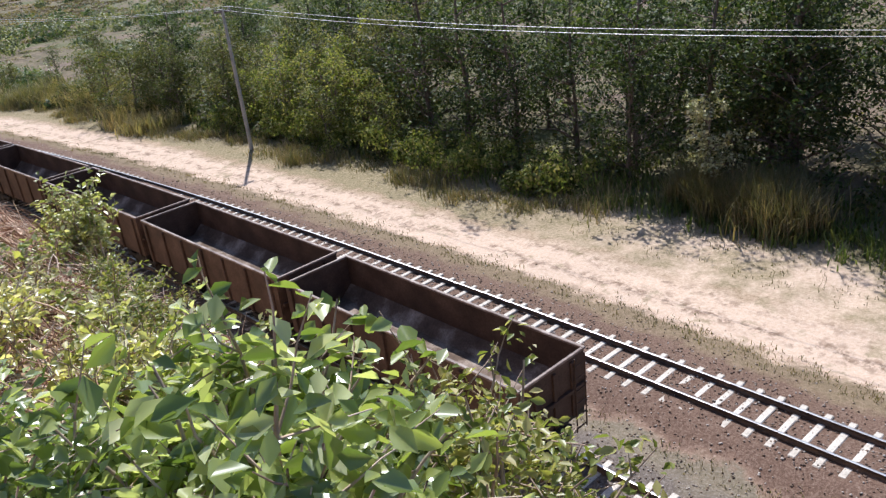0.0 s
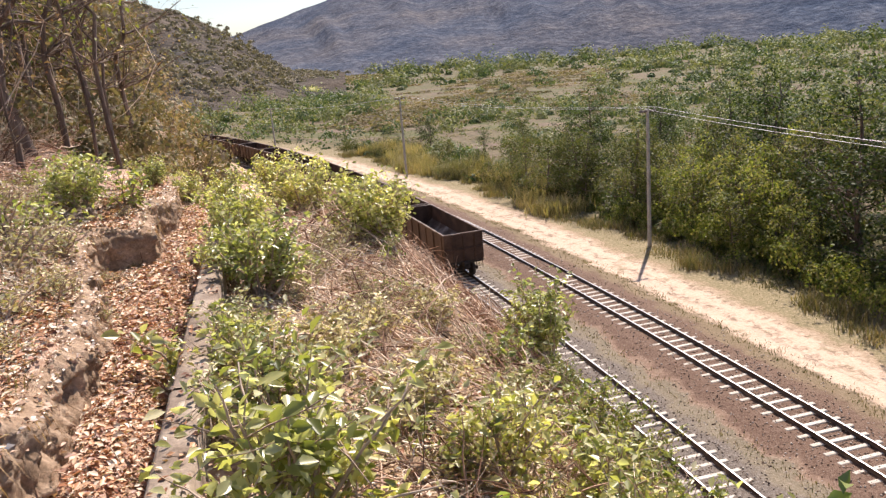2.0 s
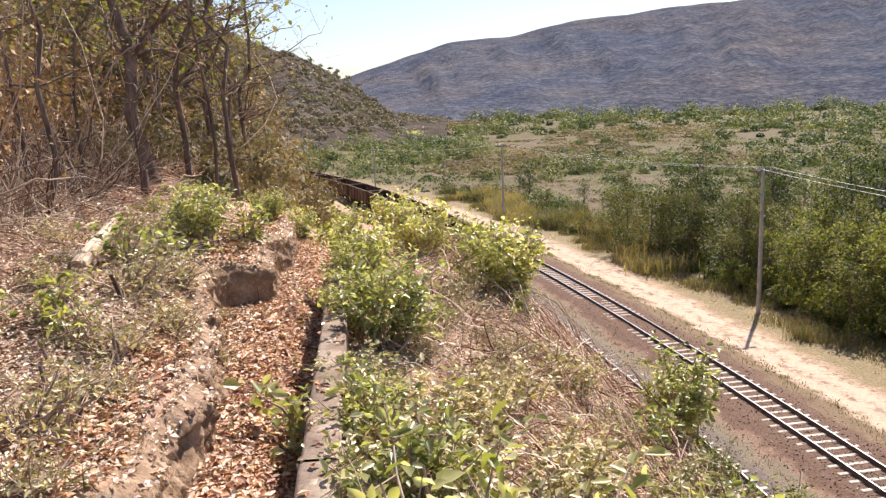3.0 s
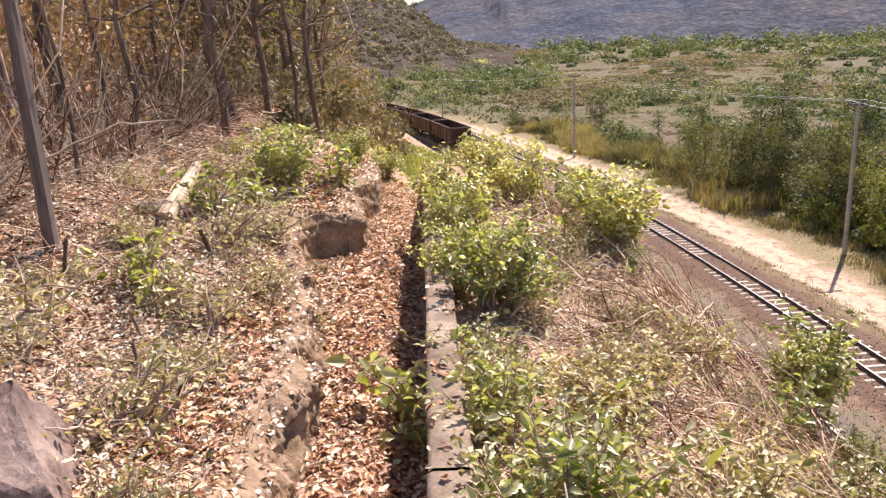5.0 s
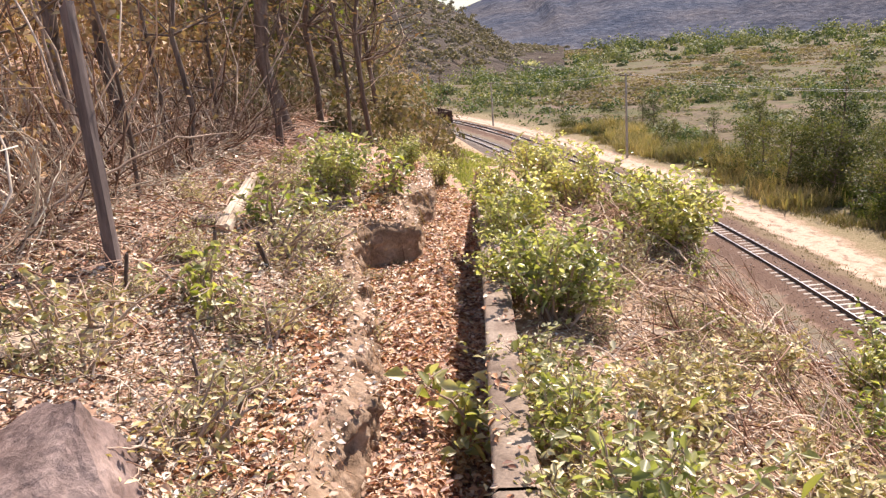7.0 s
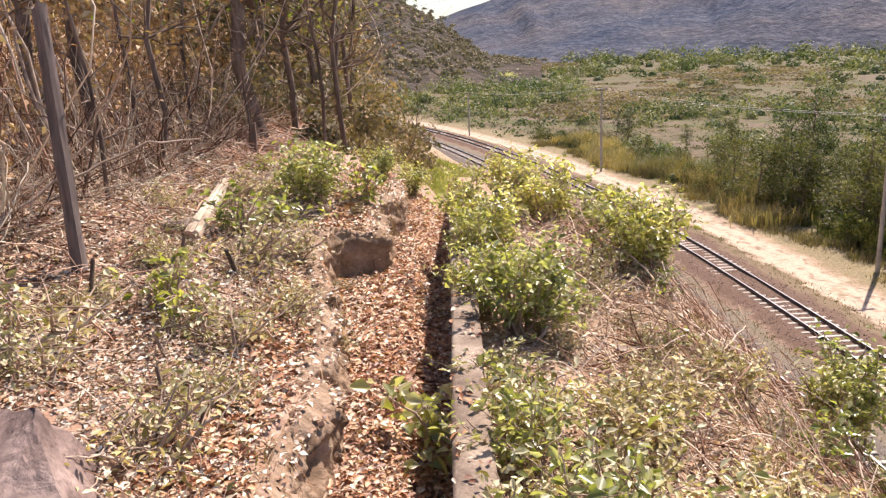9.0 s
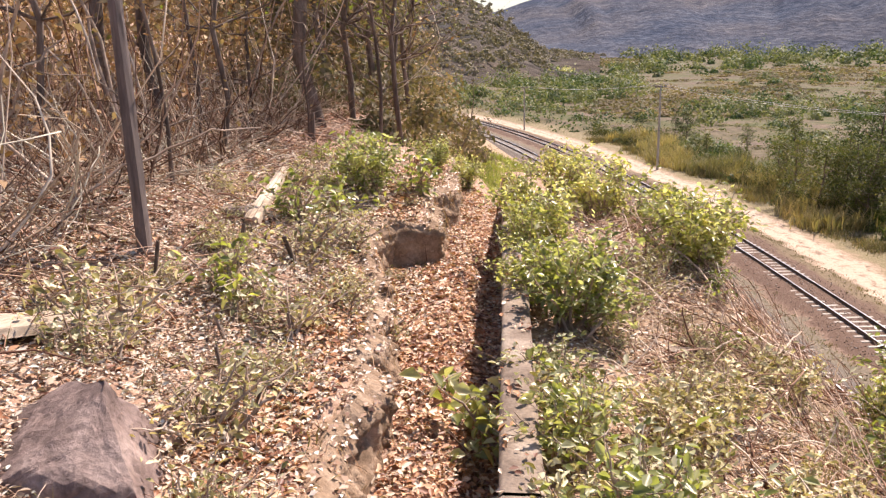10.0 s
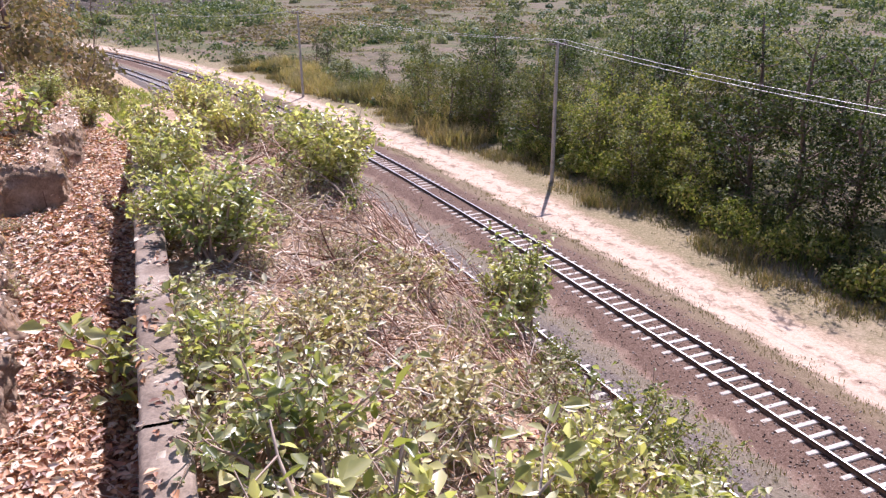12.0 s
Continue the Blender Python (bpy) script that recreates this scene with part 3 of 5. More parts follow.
def ballast():
    """Loose stones over both beds."""
    rng = np.random.RandomState(4)
    n = 15000
    s = rng.uniform(20, 95, n)
    s = 20 + (s - 20) * rng.uniform(0.3, 1, n)
    which = rng.rand(n) < 0.5
    d = np.where(which, rng.normal(0, 1.15, n), NEAR + rng.normal(0, 1.15, n))
    x, y, _ = on_line(s, d)
    z = height(x, y)
    r = rng.uniform(0.018, 0.045, n)
    base = np.array([(1, 0, 0), (-1, 0, 0), (0, 1, 0), (0, -1, 0), (0, 0, 0.8), (0, 0, -0.8)], float)
    f = np.array([(0, 2, 4), (2, 1, 4), (1, 3, 4), (3, 0, 4), (2, 0, 5), (1, 2, 5), (3, 1, 5), (0, 3, 5)])
    a = rng.uniform(0, 6.28, n)
    R = np.zeros((n, 3, 3))
    R[:, 0, 0], R[:, 0, 1], R[:, 1, 0], R[:, 1, 1], R[:, 2, 2] = np.cos(a), -np.sin(a), np.sin(a), np.cos(a), 1
    V = np.einsum("nij,kj->nki", R, base) * (r[:, None, None] * rng.uniform(0.6, 1.3, (n, 6, 1)))
    V += np.stack([x, y, z + 0.01], 1)[:, None]
    F = (np.arange(n)[:, None, None] * 6 + f[None]).reshape(-1, 3)
    tagged(new("ballast", mesh_np("ballast", V.reshape(-1, 3), F, BALLAST)), "loose grey and reddish ballast stones", "ballast", kind="stuff")


ballast()


# ---- wagons ----
BODY, PITCH, HALF, RIMZ = 8.5, 9.1, 1.06, 2.40


def wheelset(parent, y):
    bm = bmesh.new()
    for sx in (-1, 1):
        for r, x0, x1 in ((0.40, 0.50, 0.60), (0.44, 0.46, 0.50)):
            res = bmesh.ops.create_cone(bm, cap_ends=True, segments=20, radius1=r, radius2=r, depth=x1 - x0)
            bmesh.ops.transform(bm, matrix=Matrix.Translation((sx * (x0 + x1) / 2, 0, 0)) @ pose(0, 0, 0, 0, 90, 0), verts=res["verts"])
    res = bmesh.ops.create_cone(bm, cap_ends=True, segments=10, radius1=0.07, radius2=0.07, depth=1.5)
    bmesh.ops.transform(bm, matrix=pose(0, 0, 0, 0, 90, 0), verts=res["verts"])
    w = part("wheelset", bm, BLACK_STEEL, parent)
    w.matrix_basis = pose(0, y, 0.40)
    return w


def ore_wagon():
    """An empty open-topped gondola; its origin is on the rails under its middle, its length along y."""
    w = tagged(new("ore_wagon"), "empty rust-brown open-topped steel ore wagon on the rails", "wagon", "wagons of the train")
    L = BODY / 2
    zf = 0.95
    for x in (-HALF, HALF):
        bm = bmesh.new()
        box(bm, (x - 0.02, -L, zf), (x + 0.02, L, RIMZ), 0.004)
        wall = part("side_wall", bm, RUST, w)
        for k in range(7):
            y = -L + 0.3 + k * (BODY - 0.6) / 6
            xa, xb = sorted((x + math.copysign(0.018, x), x + math.copysign(0.09, x)))
            bm = bmesh.new()
            box(bm, (xa, y - 0.05, zf), (xb, y + 0.05, RIMZ - 0.06), 0.01)
            part("stiffener", bm, RUST, wall)
    for y in (-L, L):
        bm = bmesh.new()
        box(bm, (-HALF + 0.02, y - 0.02, zf), (HALF - 0.02, y + 0.02, RIMZ), 0.004)
        wall = part("end_wall", bm, RUST, w)
        ya, yb = sorted((y + math.copysign(0.018, y), y + math.copysign(0.08, y)))
        for k in (-0.6, 0.0, 0.6):
            bm = bmesh.new()
            box(bm, (k - 0.05, ya, zf), (k + 0.05, yb, RIMZ - 0.08), 0.01)
            part("stiffener", bm, RUST, wall)
        ya, yb = sorted((y + math.copysign(0.018, y), y + math.copysign(0.10, y)))
        bm = bmesh.new()
        box(bm, (-HALF + 0.05, ya, 1.55), (HALF - 0.05, yb, 1.65), 0.01)
        part("crossbar", bm, RUST, wall)
    bm = bmesh.new()
    box(bm, (-HALF + 0.02, -L + 0.02, zf), (HALF - 0.02, L - 0.02, zf + 0.30))
    # sloping plates at the foot of the walls
    for sx in (-1, 1):
        vs = [bm.verts.new(c) for c in ((sx * (HALF - 0.03), -L + 0.03, zf + 0.62), (sx * (HALF - 0.03), L - 0.03, zf + 0.62), (sx * (HALF - 0.40), L - 0.03, zf + 0.31), (sx * (HALF - 0.40), -L + 0.03, zf + 0.31))]
        bm.faces.new(vs)
    part("floor", bm, GLINT_FLOOR, w, "scoured steel floor, paled for sun glint")
    for x in (-HALF, HALF):
        bm = bmesh.new()
        box(bm, (x - 0.045, -L - 0.04, RIMZ), (x + 0.045, L + 0.04, RIMZ + 0.06), 0.012)
        part("rim", bm, RIM, w, "worn brown top rim with pale glints painted in")
    for y in (-L, L):
        bm = bmesh.new()
        box(bm, (-HALF + 0.045, y - 0.04, RIMZ - 0.004), (HALF - 0.045, y + 0.04, RIMZ + 0.056), 0.012)
        part("rim", bm, RIM, w, "worn brown top rim with pale glints painted in")
    bm = bmesh.new()
    box(bm, (-0.16, -L - 0.35, 0.62), (0.16, L + 0.35, 0.93), 0.02)
    beam = part("underframe", bm, BLACK_STEEL, w)
    for y in (-L + 0.1, -L * 0.5, 0, L * 0.5, L - 0.1):
        bm = bmesh.new()
        box(bm, (-HALF, y - 0.08, 0.78), (HALF, y + 0.08, 0.945), 0.01)
        part("bolster", bm, BLACK_STEEL, beam)
    for y in (-1, 1):
        bm = bmesh.new()
        box(bm, (-0.09, min(y * (L + 0.35), y * (PITCH / 2 + 0.02)), 0.68), (0.09, max(y * (L + 0.35), y * (PITCH / 2 + 0.02)), 0.86), 0.03)
        part("coupler", bm, BLACK_STEEL, w)
        bogie = new("bogie")
        bogie.parent = w
        bogie.matrix_basis = pose(0, y * (L - 1.25), 0)
        bm = bmesh.new()
        for sx in (-1, 1):
            box(bm, (sx * 0.72 - 0.06, -1.1, 0.34), (sx * 0.72 + 0.06, 1.1, 0.52), 0.03)
            box(bm, (sx * 0.72 - 0.07, -0.35, 0.22), (sx * 0.72 + 0.07, 0.35, 0.62), 0.05)
        box(bm, (-0.8, -0.18, 0.45), (0.8, 0.18, 0.62), 0.03)
        part("bogie_frame", bm, BLACK_STEEL, bogie)
        for yy in (-0.8, 0.8):
            wheelset(bogie, yy)
        bm = bmesh.new()
        x = 0.78 * -y
        for dx in (-0.17, 0.17):
            box(bm, (x + dx - 0.014, y * (L + 0.115) - 0.014, 0.5), (x + dx + 0.014, y * (L + 0.115) + 0.014, RIMZ), 0.004)
        for k in range(6):
            z = 0.6 + k * 0.32
            box(bm, (x - 0.17, y * (L + 0.115) - 0.012, z - 0.012), (x + 0.17, y * (L + 0.115) + 0.012, z + 0.012))
        part("ladder", bm, RUST, w)
    return w


WAGONS = [ore_wagon()]
for _ in range(9):
    WAGONS.append(copy_thing(WAGONS[0], pose(0, 0, 0)))


def rear(t):
    """The way along the line of the last wagon's rear wall."""
    return float(np.interp(t, [0, 2, 5, 12], [32.0, 61.9, 106.2, 209.0]))


# ---- vegetation ----
def shrub_meshes(seed, height_m, spread, stems, leaves, leaf_len, mat, width=0.55):
    """Stems and a cloud of leaves held along their twigs."""
    rng = np.random.RandomState(seed)
    wood, cen = [], []
    for k in range(stems):
        a = rng.uniform(0, 2 * np.pi)
        r = spread * rng.uniform(0.15, 1.0) ** 0.7
        hgt = height_m * rng.uniform(0.55, 1.05) * (1 - 0.25 * (r / spread) ** 2)
        foot = np.array([rng.normal(0, 0.06), rng.normal(0, 0.06), -0.05])
        tip = np.array([math.cos(a) * r, math.sin(a) * r, hgt])
        mid = (foot + tip) / 2 + [0, 0, 0.12 * hgt]
        p = np.concatenate([wobble(rng, foot, mid, 4, 0.06), wobble(rng, mid, tip, 5, 0.08)[1:]])
        wood.append(tube(p, np.linspace(0.012, 0.003, len(p)) * (0.6 + height_m * 0.5), 4))
        twigs = 5
        for q in range(twigs):
            u = rng.uniform(0.3, 0.98)
            o = p[int(u * (len(p) - 1))]
            e = o + rng.normal(0, 1, 3) * spread * [0.28, 0.28, 0.16] + [0, 0, 0.06 * height_m]
            e[2] = max(e[2], 0.04)
            wood.append(tube(wobble(rng, o, e, 4, 0.07), np.linspace(0.005, 0.002, 4) * (0.5 + height_m * 0.5), 3))
            m = max(2, leaves // (stems * (twigs + 1)))
            t = rng.uniform(0.1, 1.05, m)[:, None]
            cen.append(o * (1 - t) + e * t + rng.normal(0, 0.022, (m, 3)))
        m = max(2, leaves // (stems * (twigs + 1)))
        cen.append(p[rng.randint(2, len(p), m)] + rng.normal(0, 0.03, (m, 3)))
    V, F = merge(wood)
    cen = np.concatenate(cen)
    LV, LF = leaf_cloud(rng, cen, leaf_len, width, 0.1)
    return mesh_np("branchwork", V, F, TWIG, smooth=True), mesh_np("foliage", LV, LF, mat)


def shrub(kinds, key, x, y, scale, turn, label, group="shrubs", sink=0.02):
    st, lf = kinds[key]
    ob = tagged(new("shrub"), label, "shrub", group)
    part("branchwork", st, TWIG, ob)
    part("foliage", lf, LEAF, ob)
    ob.matrix_basis = pose(x, y, gz(x, y) - sink, 0, 0, turn) @ Matrix.Diagonal((scale, scale, scale, 1))
    return ob


SHRUBS = {
    "round": shrub_meshes(11, 0.75, 0.44, 22, 1900, 0.050, LEAF_SUN),
    "tall": shrub_meshes(12, 1.0, 0.34, 18, 1600, 0.050, LEAF_SUN),
    "broad": shrub_meshes(13, 0.72, 0.44, 9, 230, 0.090, LEAF_SUN, 0.62),
    "lush": shrub_meshes(17, 1.05, 0.62, 28, 1700, 0.092, LEAF_LUSH, 0.58),
    "small": shrub_meshes(14, 0.28, 0.22, 9, 190, 0.042, LEAF),
    "weed": shrub_meshes(15, 0.20, 0.24, 14, 380, 0.027, LEAF_PALE, 0.5),
    "pale": shrub_meshes(18, 0.36, 0.42, 16, 620, 0.048, LEAF_PALE, 0.5),
    "airy": shrub_meshes(20, 0.62, 0.48, 15, 700, 0.058, LEAF_SUN, 0.55),
    "fine": shrub_meshes(19, 1.1, 0.62, 26, 2600, 0.05, LEAF_FINE, 0.5),
}
GREEN = "leafy green shrub with oval leaves on the dry bench"


def tree_meshes(seed, tall, trunk_r, crown_r, crown_lo, limbs, leaves, leaf_len, mat, lean=0.05, twig_leaf=0.25, bare=False):
    """A tapered trunk, limbs, twigs and leaf clumps round the twigs' ends."""
    rng = np.random.RandomState(seed)
    top = np.array([rng.normal(0, lean) * tall, rng.normal(0, lean) * tall, tall * 0.92])
    trunk = wobble(rng, (0, 0, -0.15), top, 9, 0.035 if leaf_len > 0.1 else 0.085)
    wood = [tube(trunk, np.linspace(1, 0.15, 9) ** 0.8 * trunk_r, 6)]
    cen = []
    for k in range(limbs):
        u = rng.uniform(crown_lo, 0.97)
        o = trunk[int(u * 8)]
        a = rng.uniform(0, 2 * np.pi)
        ln = crown_r * rng.uniform(0.55, 1.1) * (1.15 - 0.55 * u)
        e = o + [math.cos(a) * ln, math.sin(a) * ln, ln * rng.uniform(0.15, 0.9)]
        p = wobble(rng, o, e, 6, 0.09)
        wood.append(tube(p, np.linspace(1, 0.2, 6) * trunk_r * (0.42 - 0.2 * u), 4))
        for q in range(4):
            o2 = p[rng.randint(2, 6)]
            e2 = o2 + rng.normal(0, 1, 3) * crown_r * [0.28, 0.28, 0.2] + [0, 0, 0.1 * crown_r]
            wood.append(tube(wobble(rng, o2, e2, 3, 0.1), np.linspace(1, 0.3, 3) * trunk_r * 0.07, 3))
            m = max(1, leaves // (limbs * 4))
            t = rng.uniform(0.35, 1.05, m)[:, None]
            cen.append(o2 * (1 - t) + e2 * t + rng.normal(0, crown_r * twig_leaf * 0.3, (m, 3)))
    V, F = merge(wood)
    LV, LF = leaf_cloud(rng, np.concatenate(cen), leaf_len, 0.6, 0.25, simple=leaf_len > 0.1)
    return mesh_np("trunk", V, F, BARK, smooth=True), mesh_np("crown", LV, LF, mat)


TREES = {
    "wood_a": tree_meshes(21, 8.0, 0.13, 2.8, 0.10, 28, 3400, 0.18, LEAF_DARK),
    "wood_b": tree_meshes(22, 6.5, 0.11, 2.4, 0.08, 27, 3100, 0.17, LEAF_MID),
    "wood_c": tree_meshes(23, 9.5, 0.16, 3.1, 0.12, 30, 3600, 0.19, LEAF_DARK),
    "wood_d": tree_meshes(24, 4.5, 0.08, 2.0, 0.04, 24, 2500, 0.15, LEAF_MID),
    "light": tree_meshes(26, 5.0, 0.06, 1.7, 0.06, 24, 2300, 0.14, LIME),
    "pale": tree_meshes(25, 4.2, 0.07, 1.2, 0.25, 22, 1800, 0.15, LEAF_PALE),
    "dry_a": tree_meshes(31, 7.0, 0.06, 1.9, 0.22, 26, 300, 0.075, LEAF_YELLOW, 0.03),
    "dry_b": tree_meshes(32, 8.5, 0.105, 2.4, 0.28, 26, 2300, 0.085, LEAF_YELLOW, 0.03),
    "dry_c": tree_meshes(33, 5.0, 0.024, 1.4, 0.12, 22, 200, 0.07, BRUSH, 0.07),
    "dry_d": tree_meshes(34, 6.0, 0.036, 1.7, 0.15, 24, 160, 0.07, BRUSH, 0.08),
    "dry_e": tree_meshes(35, 5.5, 0.030, 1.8, 0.10, 24, 120, 0.07, BRUSH, 0.12),
}


def tree(key, x, y, scale, turn, label, group, sink=0.1):
    st, lf = TREES[key]
    ob = tagged(new("tree"), label, "tree", group)
    part("trunk", st, BARK, ob)
    part("crown", lf, LEAF_DARK, ob)
    ob.matrix_basis = pose(x, y, gz(x, y) - sink, 0, 0, turn) @ Matrix.Diagonal((scale, scale, scale, 1))
    return ob


def right_wood():
    rng = random.Random(5)
    keys = ["wood_a", "wood_b", "wood_c", "wood_b", "wood_d"]
    for row, (d0, step, sc) in enumerate(((11.0, 2.6, 0.72), (13.8, 3.0, 0.95), (17.5, 3.8, 1.05), (22.5, 5.5, 1.1))):
        s = 17.0
        while s < 96 + row * 12:
            s += step * rng.uniform(0.7, 1.3)
            d = d0 + rng.uniform(-1.2, 1.2)
            # a bay of rough grass in the wood's edge
            if 24 < s < 41 and d < 14.5:
                continue
            # the wood thins and sinks to scrub further on
            if s > 66 and rng.random() < min(0.65, (s - 60) / 50):
                continue
            if 61 < s < 67 and d < 13:
                continue
            if row == 0 and 42 < s < 66:
                continue
            x, y, _ = on_line(s, d)
            k = "wood_d" if row == 0 and rng.random() < 0.6 else rng.choice(keys)
            if s < 57:
                k = "wood_a" if k in ("wood_b", "wood_d") else k
            elif s < 76 and d < 17:
                k = "wood_b" if k in ("wood_a", "wood_c") else k
            fade = 1.0 if s < 64 else max(0.38, 1.0 - (s - 64) / 45)
            tree(k, float(x), float(y), sc * fade * rng.uniform(0.8, 1.2), rng.uniform(0, 360), "dense dark-green tree at the edge of the wood", "trees of the wood")
    for k, s, d, sc in (("wood_d", 79.0, 9.2, 1.1), ("wood_d", 83.0, 9.6, 1.1), ("wood_b", 75.5, 10.4, 0.85), ("wood_b", 71.0, 11.5, 0.95), ("wood_d", 87.0, 10.5, 0.9), ("wood_a", 80.0, 13.8, 0.95), ("wood_c", 84.0, 16.0, 0.6), ("wood_b", 77.5, 11.0, 0.85), ("wood_d", 96.0, 17.0, 1.0), ("wood_d", 58.5, 9.6, 0.8)):
        x, y, _ = on_line(s, d)
        tree(k, float(x), float(y), sc, 77 * s, "bushy green tree beside the sandy road", "trees of the wood")
    for k in range(26):
        s, d = rng.uniform(10, 43), rng.choice((15.2, 17.0, 19.5, 22.0)) + rng.uniform(-0.7, 0.7)
        x, y, _ = on_line(s, d)
        tree(rng.choice(["wood_a", "wood_c", "wood_b"]), float(x), float(y), rng.uniform(0.85, 1.15), rng.uniform(0, 360), "dense dark-green tree at the edge of the wood", "trees of the wood")
    for s, d, sc in ((57.5, 11.6, 1.0), (59.5, 11.0, 1.1), (61.5, 12.0, 1.2), (63.5, 11.2, 1.1), (65.5, 12.4, 1.15), (60.5, 13.5, 1.3), (67.5, 11.0, 0.9), (55.5, 10.6, 0.8)):
        x, y, _ = on_line(s, d)
        tree("light", float(x), float(y), sc, 61 * s, "slender yellow-green tree in the sunlit edge of the wood", "young trees")
    for s, d in ((37.5, 12.2), (29.0, 13.0)):
        x, y, _ = on_line(s, d)
        tree("pale", float(x), float(y), 1.0, 40 * s, "young tree with pale silvery leaves before the wood", "young trees")


right_wood()


def left_wood():
    rng = random.Random(8)
    lab = "slender half-bare tree with yellowing leaves in the dry wood"
    grp = "trees of the dry wood"
    for key, x, y, sc in (("dry_b", -19.49, 33.78, 1.0), ("dry_a", -20.6, 38.1, 1.1), ("dry_a", -19.3, 34.6, 0.8), ("dry_b", -20.3, 39.3, 0.8), ("dry_c", -18.75, 33.85, 1.1), ("dry_d", -18.5, 34.15, 1.05), ("dry_a", -19.5, 40.6, 1.0),
                          ("dry_d", -18.62, 34.9, 0.9), ("dry_b", -21.1, 38.8, 1.0), ("dry_c", -20.76, 36.5, 1.0), ("dry_c", -20.1, 32.8, 1.0), ("dry_d", -19.57, 30.6, 0.8), ("dry_c", -19.9, 30.9, 0.9), ("dry_a", -20.6, 31.6, 1.0),
                          ("dry_c", -19.2, 28.9, 0.75), ("dry_b", -21.4, 32.2, 0.9), ("dry_d", -20.2, 29.2, 0.85), ("dry_c", -19.25, 32.3, 0.6)):
        tree(key, x, y, sc, rng.uniform(0, 360), lab, grp)
    keys = ["dry_a", "dry_c", "dry_e", "dry_d", "dry_e", "dry_c"]
    for k in range(90):
        s = 28 + 62 * rng.random() ** 1.2
        d = -19.6 - 18 * rng.random() ** 1.1 - max(0, 33 - s) * 0.3
        if s > 46:
            d += 3.0
        x, y, _ = on_line(s, d)
        tree(rng.choice(keys), float(x), float(y), rng.uniform(0.75, 1.2), rng.uniform(0, 360), lab, grp)


left_wood()


def clumps(name, label, category, centres, radii, tall, per, leaf, mat, seed):
    """Leafy scrub too far off to count, as one object: lobed heads whose leaves face outwards."""
    rng = np.random.RandomState(seed)
    cen, ln, out = [], [], []
    for (x, y, z), r, h, lf in zip(centres, radii, tall, leaf):
        v = rng.normal(0, 1, (per, 3))
        v /= np.linalg.norm(v, axis=1)[:, None]
        v[:, 2] = np.abs(v[:, 2])
        lump = 0.78 + 0.22 * np.sin(v[:, 0] * 5 + x) * np.cos(v[:, 1] * 4.3 + y) + 0.12 * np.sin(v[:, 2] * 9 + x * 1.7 + v[:, 0] * 4)
        p = v * rng.uniform(0.55, 1.0, (per, 1)) ** 0.6 * lump[:, None] * [r, r, h]
        cen.append(p + [x, y, z])
        q = v / [r, r, h]
        out.append(q / np.linalg.norm(q, axis=1)[:, None])
        ln.append(np.full(per, lf))
    c, L, v = np.concatenate(cen), np.concatenate(ln), np.concatenate(out)
    n = len(c)
    v = v + rng.normal(0, 0.30, (n, 3))
    a = np.cross(v, rng.normal(0, 1, (n, 3)))
    a /= np.linalg.norm(a, axis=1)[:, None]
    b = np.cross(a, v)
    b /= np.linalg.norm(b, axis=1)[:, None]
    hl = (L * rng.uniform(0.35, 0.65, n))[:, None]
    V = np.stack([c - a * hl, c + b * hl * 0.7, c + a * hl, c - b * hl * 0.7], 1).reshape(-1, 3)
    F = np.arange(n * 4).reshape(-1, 4)
    return tagged(new(name, mesh_np(name, V, F, mat)), label, category, kind="stuff")


def hill_woods():
    """Tree crowns over the nearer hill."""
    rng = np.random.RandomState(77)
    P = MOUNTAIN_POINTS[1]
    az = np.degrees(np.arctan2(P[:, 0] - EYE[0], P[:, 1] - EYE[1]))
    dist = np.hypot(P[:, 0] - EYE[0], P[:, 1] - EYE[1])
    ok = np.nonzero((az > -24) & (az < 4) & (P[:, 2] > 2) & (dist < 545))[0]
    n = 2600
    Q = P[rng.choice(ok, n)] + rng.normal(0, 1, (n, 3)) * [3, 3, 0]
    r = rng.uniform(1.6, 3.4, n)
    clumps("hill_woods", "dry wooded slope of small tree crowns", "woodland", Q - [0, 0, 0.8], r, r * rng.uniform(0.7, 1.1, n), 34, np.full(n, 1.3), HILL_TREES, 5)


hill_woods()


